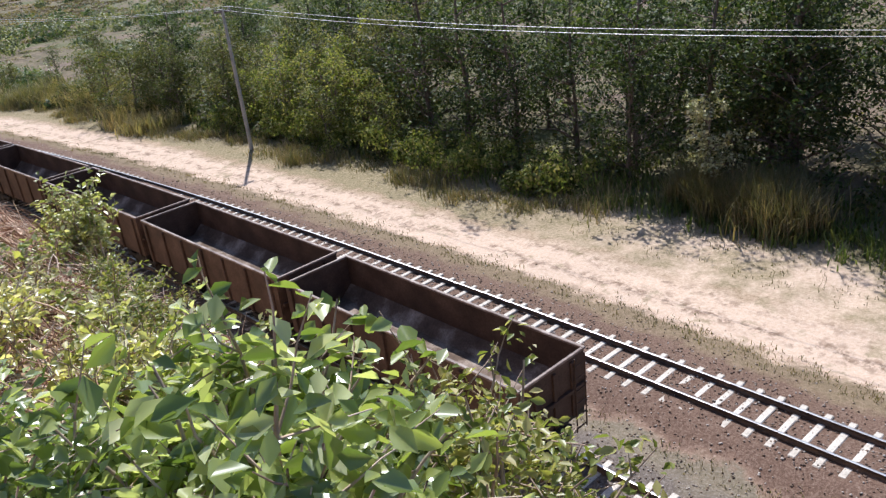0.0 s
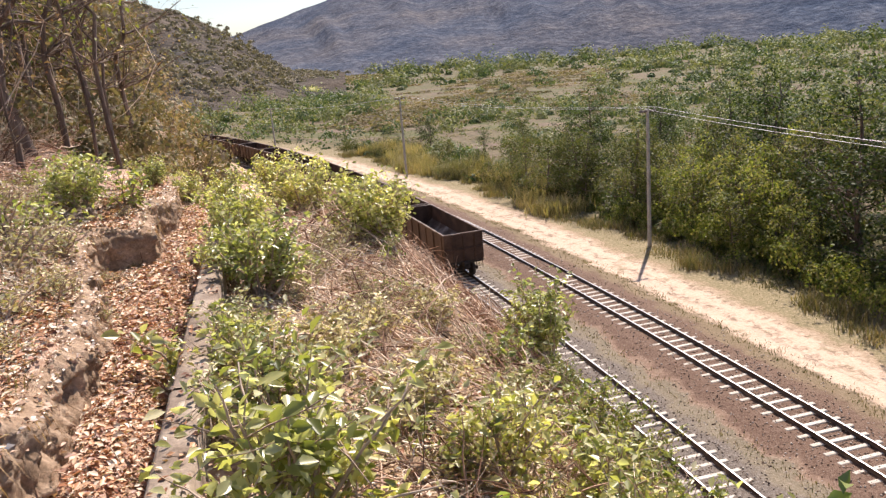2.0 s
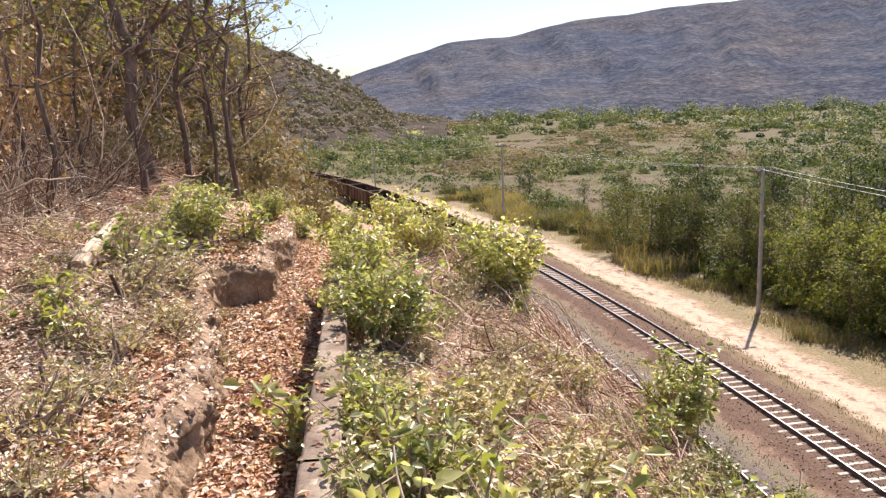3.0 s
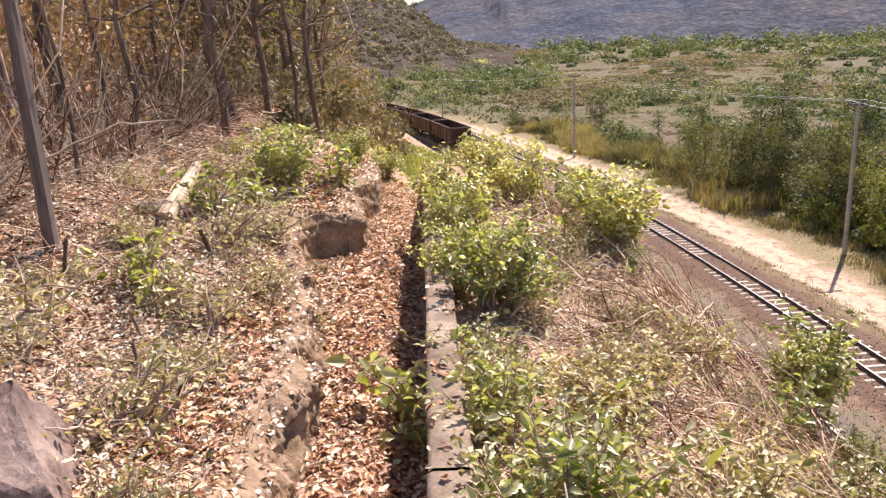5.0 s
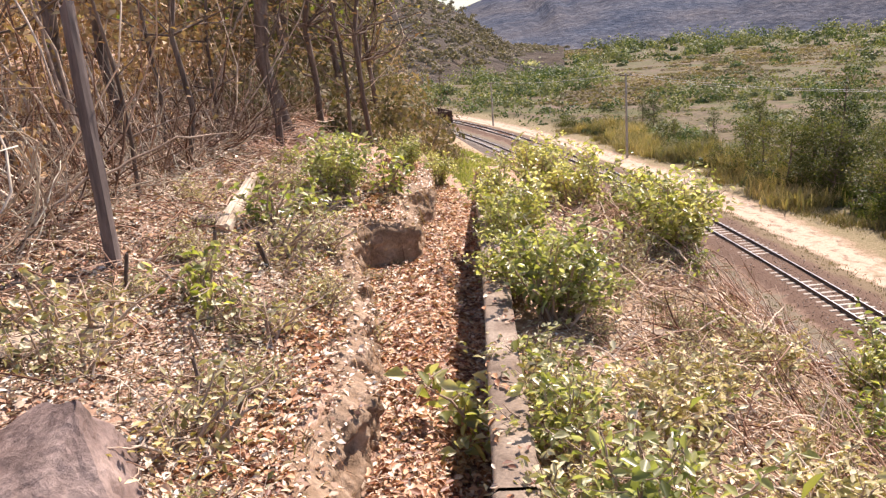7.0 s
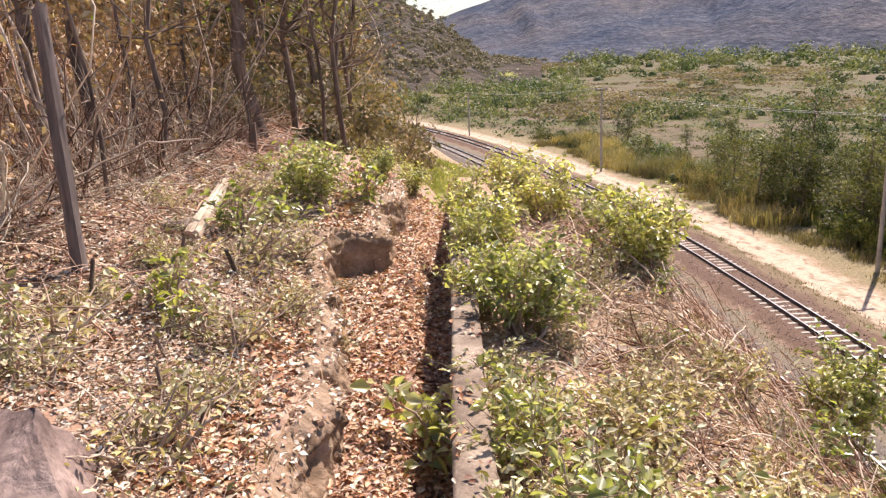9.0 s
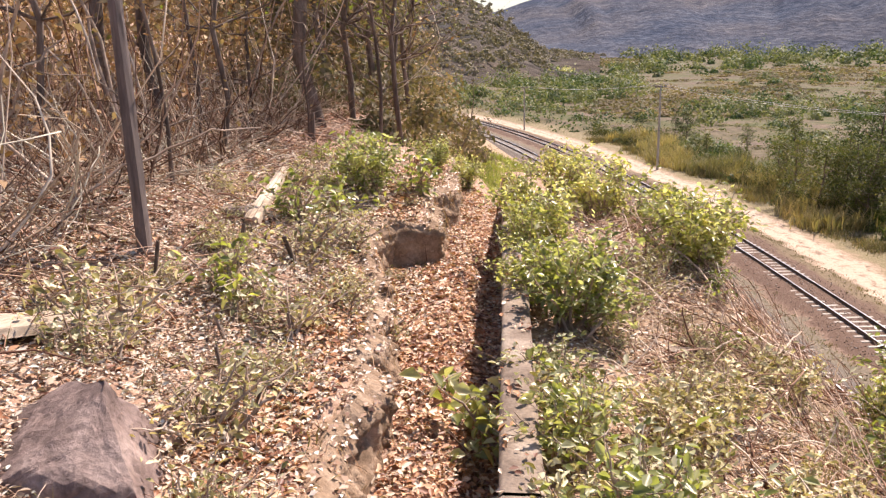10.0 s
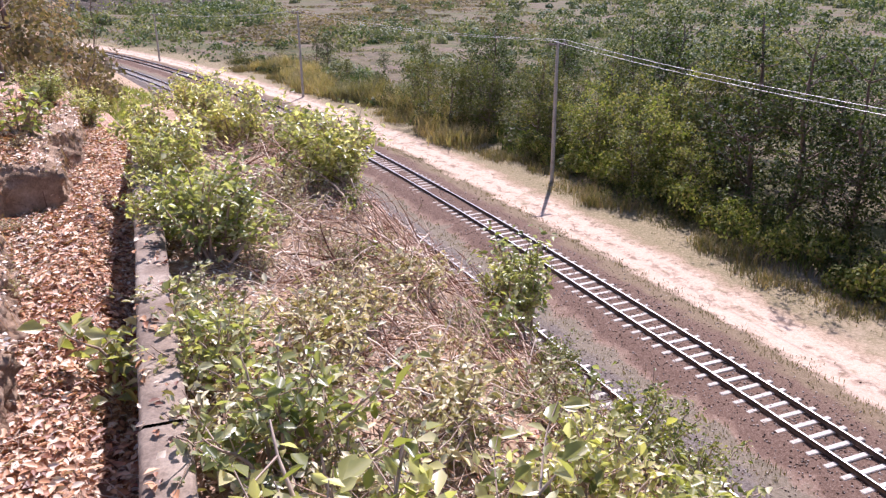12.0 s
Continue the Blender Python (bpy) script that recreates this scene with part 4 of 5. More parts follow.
def valley():
    rng = np.random.RandomState(12)
    fields = ((13.5, 250, 7.5, 95), (9.5, 185, 4.0, 40), (2.8, 560, 3.0, 120), (17, 330, 5, 70), (22, 170, 3, 30), (6.0, 150, 3.0, 22))
    cen, rad, tall, leaf = [], [], [], []
    while len(cen) < 2500:
        az, dist = rng.uniform(-10, 66), 45 * (800 / 45) ** rng.rand()
        if any(((az - a) / wa) ** 2 + ((dist - q) / wq) ** 2 < 1 for a, q, wa, wq in fields) and rng.rand() < 0.95:
            continue
        x, y = EYE[0] + math.sin(math.radians(az)) * dist, EYE[1] + math.cos(math.radians(az)) * dist
        s, d = to_line(x, y)
        if d < 8.5 or (d < 26 and s < 60):
            continue
        if rng.rand() > (0.30 + 0.70 * smooth(-0.2, 0.4, waves(x, y, 24, 88))):
            continue
        r = rng.uniform(0.45, 1.0) ** 2 * 3.6 * (0.7 + dist / 200)
        if dist < 110:
            r *= 0.6
        cen.append((x, y, gz(x, y) - 0.3))
        rad.append(r)
        tall.append(r * rng.uniform(0.7, 1.25))
        leaf.append(0.10 + dist * 0.0026)
    # low grass and herbs between the bushes
    cg, rg, tg, lg = [], [], [], []
    while len(cg) < 900:
        az, dist = rng.uniform(-10, 60), 55 * (420 / 55) ** rng.rand()
        x, y = EYE[0] + math.sin(math.radians(az)) * dist, EYE[1] + math.cos(math.radians(az)) * dist
        s, d = to_line(x, y)
        if d < 8.5 or (d < 24 and s < 60):
            continue
        cg.append((x, y, gz(x, y) - 0.15))
        rg.append(rng.uniform(1.2, 3.2) * (0.5 + dist / 150))
        tg.append(rng.uniform(0.25, 0.7))
        lg.append(0.10 + dist * 0.0017)
    clumps("valley_grass", "low olive and straw-coloured grass over the valley floor", "grass", cg, rg, tg, 110, lg, VALLEY_GRASS, 21)
    half = [i for i in range(len(cen)) if rng.rand() < 0.55]
    picked = set(half)
    rest = [i for i in range(len(cen)) if i not in picked]
    for nm, idx, mat, sd in (("valley_scrub", half, BUSH_FAR, 1), ("valley_trees", rest, BUSH_FAR_DARK, 2)):
        clumps(nm, "scrub and low trees over the valley floor, greens greyed for haze", "scrub", [cen[i] for i in idx], [rad[i] for i in idx], [tall[i] for i in idx], 150, [leaf[i] for i in idx], mat, sd)
    # woodland on the near side of the bend
    cen, rad, tall, leaf = [], [], [], []
    for k in range(420):
        s, d = rng.uniform(40, 190), -15.5 - 34 * rng.rand() ** 1.3
        if s < 62 and d > (-17.8 if s < 48 else -18.5):
            continue
        x, y, _ = on_line(s, d)
        r = rng.uniform(0.9, 2.2) * (0.8 + s / 200) * (0.6 if s < 60 else 1.0)
        cen.append((float(x), float(y), gz(float(x), float(y)) + rng.uniform(-0.3, 2.5)))
        rad.append(r)
        tall.append(r * 1.3)
        leaf.append(0.10 + 0.0024 * s)
    for k in range(14):
        s, d = rng.uniform(62, 78), rng.uniform(-17.5, -15.3)
        x, y, _ = on_line(s, d)
        cen.append((float(x), float(y), gz(float(x), float(y)) + rng.uniform(0.2, 1.6)))
        rad.append(rng.uniform(0.8, 1.3))
        tall.append(rng.uniform(1.2, 1.9))
        leaf.append(0.2)
    clumps("dry_woodland", "half-dry brown and green woodland on the hill", "woodland", cen, rad, tall, 130, leaf, BRUSH_GREEN, 3)
    for k in range(80):
        s, d = rng.uniform(38, 64), -18.1 - 3.4 * rng.rand()
        x, y, _ = on_line(s, d)
        r = rng.uniform(0.5, 1.2)
        cen.append((float(x), float(y), gz(float(x), float(y)) + rng.uniform(-0.2, 3.6)))
        rad.append(r)
        tall.append(r * 1.2)
        leaf.append(0.12)
    cb = []
    for k in range(150):
        s, d = rng.uniform(35.5, 62), -16.7 - 3.2 * rng.rand()
        x, y, _ = on_line(s, d)
        cb.append((float(x), float(y), gz(float(x), float(y)) + rng.uniform(-0.2, 0.5)))
    rb = rng.uniform(0.3, 0.75, 150)
    clumps("bank_scrub", "half-dry bushes on the steep end of the bench", "bushes", cb, rb, rb * rng.uniform(0.9, 1.8, 150), 200, np.full(150, 0.085), BRUSH_GREEN, 33)
    clumps("hillside_woodland", "half-dry brown and green woodland closing the bench", "woodland", cen[-80:], rad[-80:], tall[-80:], 190, leaf[-80:], BRUSH_GREEN, 13)
    # low dry growth over the open fields
    cen, rad, tall, leaf = [], [], [], []
    for a, q, wa, wq in fields:
        for k in range(130):
            u, v = rng.normal(0, 0.5, 2)
            az, dist = a + wa * u, q + wq * v
            x, y = EYE[0] + math.sin(math.radians(az)) * dist, EYE[1] + math.cos(math.radians(az)) * dist
            cen.append((x, y, gz(x, y) - 0.1))
            rad.append(rng.uniform(2, 5) * dist / 200)
            tall.append(rng.uniform(0.4, 0.9))
            leaf.append(0.3 + dist * 0.0035)
    clumps("field_growth", "low purplish-brown dry growth over the open fields", "field", cen, rad, tall, 70, leaf, FIELD_GRASS, 14)
    # pale reeds
    cen, rad, tall, leaf = [], [], [], []
    for k in range(26):
        az, dist = rng.uniform(-2.6, 1.4), rng.uniform(330, 400)
        x, y = EYE[0] + math.sin(math.radians(az)) * dist, EYE[1] + math.cos(math.radians(az)) * dist
        cen.append((x, y, gz(x, y)))
        rad.append(3.5)
        tall.append(4.5)
        leaf.append(1.5)
    clumps("reed_bed", "pale flowering reeds far down the valley", "reeds", cen, rad, tall, 60, leaf, REED, 4)


valley()


def blades(name, label, category, x, y, tall, mat, seed, wide=0.012, per=1, spread=0.05):
    """Bent grass blades at the given feet, as one object."""
    rng = np.random.RandomState(seed)
    x, y, tall = np.repeat(x, per), np.repeat(y, per), np.repeat(tall, per)
    n = len(x)
    x, y = x + rng.normal(0, spread, n), y + rng.normal(0, spread, n)
    z = height(x, y) - 0.03
    a = rng.uniform(0, 6.28, n)
    h = tall * rng.uniform(0.5, 1.1, n)
    lean = h * rng.uniform(0.1, 0.85, n)
    w = wide * rng.uniform(0.6, 1.4, n)
    dx, dy = np.cos(a), np.sin(a)
    px, py = -dy, dx
    P = []
    for u, k in ((0, 1.0), (0.55, 0.8), (1.0, 0.12)):
        cx, cy, cz = x + dx * lean * u * u, y + dy * lean * u * u, z + h * (u - 0.22 * u * u * lean / h)
        P += [np.stack([cx - px * w * k, cy - py * w * k, cz], 1), np.stack([cx + px * w * k, cy + py * w * k, cz], 1)]
    V = np.stack(P, 1).reshape(-1, 3)
    k = np.arange(n)[:, None] * 6
    F = np.concatenate([k + [0, 1, 3, 2], k + [2, 3, 5, 4]])
    return tagged(new(name, mesh_np(name, V, F, mat)), label, category, kind="stuff")


def roadside():
    rng = np.random.RandomState(31)
    # tall rank grass between the road and the wood
    n = 1700
    s = 40 + 85 * rng.rand(n)
    d = 7.5 + np.abs(rng.normal(0, 1.3, n)) + 0.7 * np.sin(s * 0.5) + 0.5 * np.sin(s * 1.7)
    x, y, _ = on_line(s, d)
    blades("roadside_grass", "tall dry yellow-green grass along the sandy road", "grass", x, y, (0.25 + 0.55 * np.sin(s * 0.35) ** 2) * rng.uniform(0.5, 1.3, n), GRASS_DRY, 1, 0.018, 13, 0.28)
    n = 1500
    s = 8 + 115 * rng.rand(n)
    d = 9.5 + np.abs(rng.normal(0, 2.5, n))
    x, y, _ = on_line(s, d)
    blades("wood_edge_grass", "green undergrowth grass at the edge of the wood", "grass", x, y, np.full(n, 0.6), GRASS_GREEN, 2, 0.03, 14, 0.3)
    # short tufts on the verge between track and road, between the tracks and beyond the road
    n = 2600
    s = 18 + 75 * rng.rand(n) ** 1.3
    pick = rng.rand(n)
    d = np.where(pick < 0.4, rng.normal(2.75, 0.35, n), np.where(pick < 0.6, rng.normal(-2.35, 0.3, n), np.where(pick < 0.68, rng.normal(-6.6, 0.4, n), rng.uniform(6.4, 10, n))))
    x, y, _ = on_line(s, d)
    blades("verge_tufts", "short dry tufts on the verges of the line", "grass", x, y, np.full(n, 0.16), GRASS_DRY, 3, 0.012, 6, 0.12)
    # one big straw-coloured tussock in the bay of the wood
    for s, d, r in ((34.2, 11.0, 0.85), (36.2, 11.2, 0.8), (37.8, 11.4, 0.7), (35.2, 12.2, 0.8)):
        x, y, _ = on_line(s, d)
        m = 260
        blades("grass_tussock", "large straw-coloured grass tussock before the wood", "grass", float(x) + rng.normal(0, 0.7 * r, m), float(y) + rng.normal(0, 0.7 * r, m), np.full(m, 1.9 * r), GRASS_DRY, int(s * 10), 0.02, 9, 0.15)
    # stands of tall straw-coloured cane further along
    n = 900
    s = 74 + 48 * rng.rand(n)
    d = 9.0 + 1.6 * np.sin(s * 0.23) + rng.uniform(-1.2, 2.6, n)
    x, y, _ = on_line(s, d)
    blades("cane_grass", "tall straw-coloured cane grass beside the sandy road", "grass", x, y, (1.1 + 0.9 * np.sin(s * 0.41) ** 2) * rng.uniform(0.6, 1.1, n), CANE, 41, 0.03, 16, 0.35)
    cen, rad, tall, leaf = [], [], [], []
    for k in range(75):
        s, d = rng.uniform(42, 70), 9.0 + abs(rng.normal(0, 1.3))
        x, y, _ = on_line(s, d)
        r = rng.uniform(0.5, 1.1)
        cen.append((float(x), float(y), gz(float(x), float(y)) + rng.uniform(-0.1, 0.9)))
        rad.append(r)
        tall.append(r * rng.uniform(1.2, 2.0))
        leaf.append(0.15)
    clumps("roadside_bushes", "yellow-green bushes and creepers along the road", "bushes", cen, rad, tall, 210, leaf, LIME, 17)
    # low bushes closing the foot of the wood
    cen, rad, tall, leaf = [], [], [], []
    for k in range(480):
        s, d = 10 + 120 * rng.rand(), 9.2 + abs(rng.normal(0, 3.2))
        if 24 < s < 41 and d < 13.0:
            continue
        x, y, _ = on_line(s, d)
        r = rng.uniform(0.5, 1.2)
        cen.append((float(x), float(y), gz(float(x), float(y)) - 0.1))
        rad.append(r)
        tall.append(r * rng.uniform(1.0, 2.0))
        leaf.append(0.15)
    clumps("wood_underbrush", "tangled green and brown bushes at the foot of the wood", "undergrowth", cen, rad, tall, 130, leaf, UNDERBRUSH, 7)


roadside()


# ---- poles and wires ----
def pole(x, y, top, label="slim concrete telegraph pole beside the sandy road"):
    p = tagged(new("telegraph_pole"), label, "pole", "telegraph poles")
    z = gz(x, y) - 0.3
    V, F = tube([(0, 0, z), (0, 0, (z + top) / 2), (0, 0, top)], [0.13, 0.11, 0.085], 8)
    part("shaft", mesh_np("shaft", V, F, POLE, smooth=False), POLE, p)
    bm = bmesh.new()
    box(bm, (-0.55, -0.05, top - 0.22), (0.55, 0.05, top - 0.10), 0.01)
    part("crossarm", bm, DRY_WOOD, p)
    for k in (-0.45, 0.45):
        V, F = tube([(k, 0, top - 0.10), (k, 0, top - 0.03), (k, 0, top + 0.05)], [0.035, 0.05, 0.03], 8)
        part("insulator", mesh_np("insulator", V, F, POLE), POLE, p)
    p.matrix_basis = pose(x, y, 0, 0, 0, 8)
    return p


POLES = ((6.6, 27.4, 7.30), (2.95, 64.15, 7.56), (-6.78, 100.04, 7.47), (-20.9, 136.0, 5.6))
for px, py, pt in POLES:
    pole(px, py, pt)
for k in (-0.45, 0.45):
    for (x0, y0, z0), (x1, y1, z1) in zip(POLES[:-1], POLES[1:]):
        u = np.linspace(0, 1, 24)
        c, s_ = math.cos(radians(8)) * k, math.sin(radians(8)) * k
        P = np.stack([x0 + (x1 - x0) * u + c, y0 + (y1 - y0) * u + s_, z0 + (z1 - z0) * u + 0.05 - 0.45 * 4 * u * (1 - u)], 1)
        V, F = tube(P, np.full(24, 0.011), 5)
        tagged(new("overhead_wire", mesh_np("overhead_wire", V, F, WIRE)), "thin pale wire strung between the telegraph poles", "wire", "overhead wires")



# ---- channel wall ----
def channel_wall():
    w = tagged(new("channel_wall"), "old concrete wall of a leaf-filled drainage channel", "wall", kind="structure")
    s = 19.0
    rng = random.Random(2)
    while s < 37:
        ln = 2.0
        ss = np.linspace(s, s + ln - 0.012, 9)
        V = []
        for q in ss:
            ring = []
            for dd, z in ((WALL_D0, 9.4), (WALL_D0, 10.19), (WALL_D0 + 0.02, 10.205), (WALL_D1 - 0.02, 10.205), (WALL_D1, 10.19), (WALL_D1, 9.4)):
                x, y, _ = on_line(q, dd + rng.uniform(-0.004, 0.004))
                ring.append((float(x), float(y), z + rng.uniform(-0.005, 0.005) - 0.12 * max(0, q - 31.5)))
            V.append(ring)
        V = np.array(V).reshape(-1, 3)
        i, j = np.meshgrid(np.arange(8), np.arange(5), indexing="ij")
        F = np.stack([i * 6 + j, i * 6 + j + 1, (i + 1) * 6 + j + 1, (i + 1) * 6 + j], -1).reshape(-1, 4)
        part("wall_section", mesh_np("wall_section", V, F, CONCRETE), CONCRETE, w)
        s += ln
    return w


channel_wall()


# ---- the bench: shrubs ----
def shrubs():
    rng = random.Random(3)
    for key, x, y, sc, lab in (
        ("round", -16.30, 28.35, 1.00, "dense green shrub growing against the channel wall"),
        ("round", -16.55, 28.75, 0.72, "dense green shrub growing over the channel wall"),
        ("tall", -16.68, 29.6, 0.62, "dense green shrub growing over the channel wall"),
        ("pale", -16.42, 27.3, 0.85, "pale shrub leaning over the channel wall"),
        ("airy", -16.36, 26.6, 0.72, "leafy shrub leaning over the channel wall"),
        ("pale", -16.33, 26.95, 0.9, "pale shrub leaning over the channel wall"),
        ("pale", -16.30, 26.1, 0.9, "pale shrub leaning over the channel wall"),
        ("pale", -15.80, 27.05, 0.9, "pale narrow-leaved shrub on the bench"),
        ("pale", -15.55, 27.6, 0.8, "pale narrow-leaved shrub on the bench"),
        ("pale", -16.0, 25.75, 0.8, "pale narrow-leaved shrub on the bench"),
        ("round", -16.62, 30.1, 0.95, "dense green shrub growing against the channel wall"),
        ("tall", -16.75, 30.9, 0.75, "dense green shrub growing against the channel wall"),
        ("round", -15.30, 30.2, 1.10, "bright green shrub at the edge of the cutting"),
        ("tall", -15.05, 30.5, 0.85, "bright green shrub at the edge of the cutting"),
        ("round", -15.9, 32.2, 1.15, "leafy shrub at the edge of the cutting"),
        ("round", -16.35, 33.0, 1.05, "leafy shrub at the edge of the cutting"),
        ("round", -15.3, 32.0, 0.95, "leafy shrub at the edge of the cutting"),
        ("tall", -13.80, 29.40, 1.2, "tall slender shrub on the cutting slope"),
        ("tall", -13.95, 29.15, 0.85, "tall slender shrub on the cutting slope"),
        ("round", -18.09, 30.45, 0.85, "low green shrub on the eroded bank"),
        ("small", -17.8, 30.9, 1.7, "low green shrub on the eroded bank"),
        ("round", -17.93, 33.0, 0.62, "low green shrub on the eroded bank"),
        ("round", -17.6, 33.6, 0.70, "low green shrub on the eroded bank"),
        ("small", -18.35, 31.2, 1.9, "low green shrub on the eroded bank"),
        ("broad", -16.66, 27.2, 1.02, "young broad-leaved plant rising from the channel"),
        ("airy", -16.12, 25.95, 0.9, "broad-leaved shrub beside the channel wall"),
        ("pale", -15.95, 26.5, 0.95, "pale drooping-leaved shrub beside the channel wall"),
        ("pale", -15.45, 26.2, 1.0, "pale narrow-leaved shrub on the bench"),
        ("pale", -15.25, 26.75, 0.85, "pale narrow-leaved shrub on the bench"),
        ("airy", -15.05, 25.6, 0.85, "broad-leaved shrub near the edge of the cutting"),
        ("broad", -14.75, 24.9, 0.7, "broad-leaved shrub near the edge of the cutting"),
        ("lush", -14.75, 23.35, 1.0, "lush broad-leaved shrub at the edge of the cutting"),
        ("lush", -15.0, 23.75, 0.62, "lush broad-leaved shrub at the edge of the cutting"),
        ("lush", -15.02, 22.95, 0.6, "lush broad-leaved shrub at the edge of the cutting"),
        ("lush", -14.4, 23.85, 1.0, "lush broad-leaved shrub at the edge of the cutting"),
        ("lush", -15.30, 23.85, 0.70, "lush broad-leaved shrub at the edge of the cutting"),
        ("lush", -15.28, 24.35, 0.55, "lush broad-leaved shrub at the edge of the cutting"),
        ("airy", -16.03, 24.95, 1.25, "tall pale-leaved shrub beside the channel wall"),
        ("airy", -15.98, 25.0, 1.0, "broad-leaved shrub beside the channel wall"),
        ("fine", -14.0, 23.3, 1.02, "fine-leaved shrub on the upper slope of the cutting"),
        ("fine", -13.75, 23.7, 1.0, "fine-leaved shrub on the upper slope of the cutting"),
        ("airy", -14.75, 24.75, 0.8, "pale leafy shrub on the brushy slope of the cutting"),
        ("airy", -14.6, 25.6, 0.8, "pale leafy shrub on the brushy slope of the cutting"),
        ("fine", -14.25, 26.6, 0.62, "fine-leaved shrub on the brushy slope of the cutting"),
        ("pale", -14.7, 26.9, 0.9, "pale leafy shrub on the brushy slope of the cutting"),
        ("airy", -14.3, 25.2, 0.85, "pale leafy shrub on the brushy slope of the cutting"),
        ("small", -16.2, 27.2, 0.9, "low green plant on the bench"),
        ("small", -14.6, 28.0, 1.2, "low green plant on the slope"),
        ("small", -14.3, 28.6, 1.3, "low green plant on the slope"),
        ("small", -14.1, 27.5, 1.4, "low green plant on the slope"),
        ("airy", -14.85, 26.10, 0.60, "pale leafy shrub on the brushy slope of the cutting"),
        ("pale", -14.45, 25.70, 0.90, "pale leafy shrub on the brushy slope of the cutting"),
        ("fine", -14.15, 26.30, 0.50, "pale leafy shrub on the brushy slope of the cutting"),
        ("fine", -14.00, 28.10, 0.42, "pale leafy shrub on the brushy slope of the cutting"),
        ("fine", -14.55, 25.10, 0.50, "pale leafy shrub on the brushy slope of the cutting"),
        ("airy", -14.30, 24.70, 0.85, "pale leafy shrub on the brushy slope of the cutting"),
        ("pale", -15.00, 28.30, 0.90, "pale leafy shrub on the brushy slope of the cutting"),
        ("lush", -14.55, 24.45, 0.62, "pale leafy shrub on the brushy slope of the cutting"),
    ):
        shrub(SHRUBS, key, x, y, sc, rng.uniform(0, 360), lab)
    spots = [(-17.85, 27.36, 1.3), (-18.53, 26.87, 1.4), (-17.7, 26.14, 1.3), (-18.04, 28.38, 1.2), (-18.2, 27.5, 1.0), (-18.35, 26.5, 1.1), (-17.75, 26.75, 0.8), (-18.25, 29.0, 1.1), (-17.9, 28.9, 0.9), (-18.45, 28.1, 0.9),
             (-17.95, 25.75, 1.1), (-18.9, 29.2, 0.8), (-18.7, 30.0, 0.9), (-17.5, 25.6, 0.9), (-18.1, 29.6, 1.2), (-17.65, 27.9, 0.8)]
    spots = [(x, y, sc * 1.3) for x, y, sc in spots]
    spots += [(rng.uniform(-16.2, -14.6), rng.uniform(25.6, 29.8), rng.uniform(0.7, 1.2)) for k in range(30)]
    spots += [(rng.uniform(-18.8, -17.5), rng.uniform(25.4, 31.5), rng.uniform(0.5, 0.9)) for k in range(16)]
    for x, y, sc in spots:
        s_, d_ = to_line(x, y)
        if WALL_D0 - 0.1 < float(d_) < WALL_D1 + 0.08:
            continue
        if math.hypot(x + 18.1, y - 25.8) < 0.38:
            continue
        shrub(SHRUBS, "weed" if rng.random() < 0.85 else "small", x, y, sc * rng.uniform(0.85, 1.15), rng.uniform(0, 360), "small pale-leaved weed among dry leaves", "weeds")


shrubs()


# ---- the bench: litter, twigs, dead grass ----
def litter():
    rng = np.random.RandomState(41)
    S, Dd, K = [], [], []
    for n, s0, s1, d0, d1, kind in ((44000, 24.5, 35, -16.95, -15.88, 0), (78000, 24.5, 33, -19.2, -16.5, 1), (38000, 26, 44, -25, -17.4, 0), (16000, 22, 34, -15.7, -14.3, 1), (12000, 22, 38, -14.9, -10.5, 0), (260, 24, 34, -15.87, -15.7, 0)):
        S.append(rng.uniform(s0, s1, n))
        Dd.append(rng.uniform(d0, d1, n))
        K.append(np.full(n, kind))
    s, d, kind = np.concatenate(S), np.concatenate(Dd), np.concatenate(K)
    x, y, _ = on_line(s, d)
    g0 = height(x, y)
    steep = np.hypot(height(x + 0.04, y) - g0, height(x, y + 0.04) - g0) / 0.04 > 1.0
    face = d - bank_edge(x, y, s)
    keep = (~steep | (d > -16.3)) & ~((face > -0.10) & (face < 0.10) & (s < 34.4))
    s, d, x, y, g0, kind = s[keep], d[keep], x[keep], y[keep], g0[keep], kind[keep]
    z = g0 + 0.004 + 0.038 * rng.rand(len(x)) ** 1.5
    z = np.where((d > WALL_D0) & (d < WALL_D1), 10.215 - 0.12 * np.maximum(0, s - 31.5), z)
    P = np.stack([x, y, z], 1)
    q = kind == 1
    V, F = leaf_cloud(rng, P[q], 0.027, 0.5, 0, 0.25, flat=0.9, jitter=0.6)
    tagged(new("leaf_fragments", mesh_np("leaf_fragments", V, F, LEAF_BLEACHED)), "bleached leaf fragments strewn over the bench", "leaves", kind="stuff")
    V, F = leaf_cloud(rng, P[~q], 0.040, 0.55, 0, 0.22, flat=0.93, jitter=0.5)
    tagged(new("leaf_litter", mesh_np("leaf_litter", V, F, LEAF_DRY)), "thick litter of dry brown and bleached leaves, palest ones as highlights", "leaves", kind="stuff")


litter()


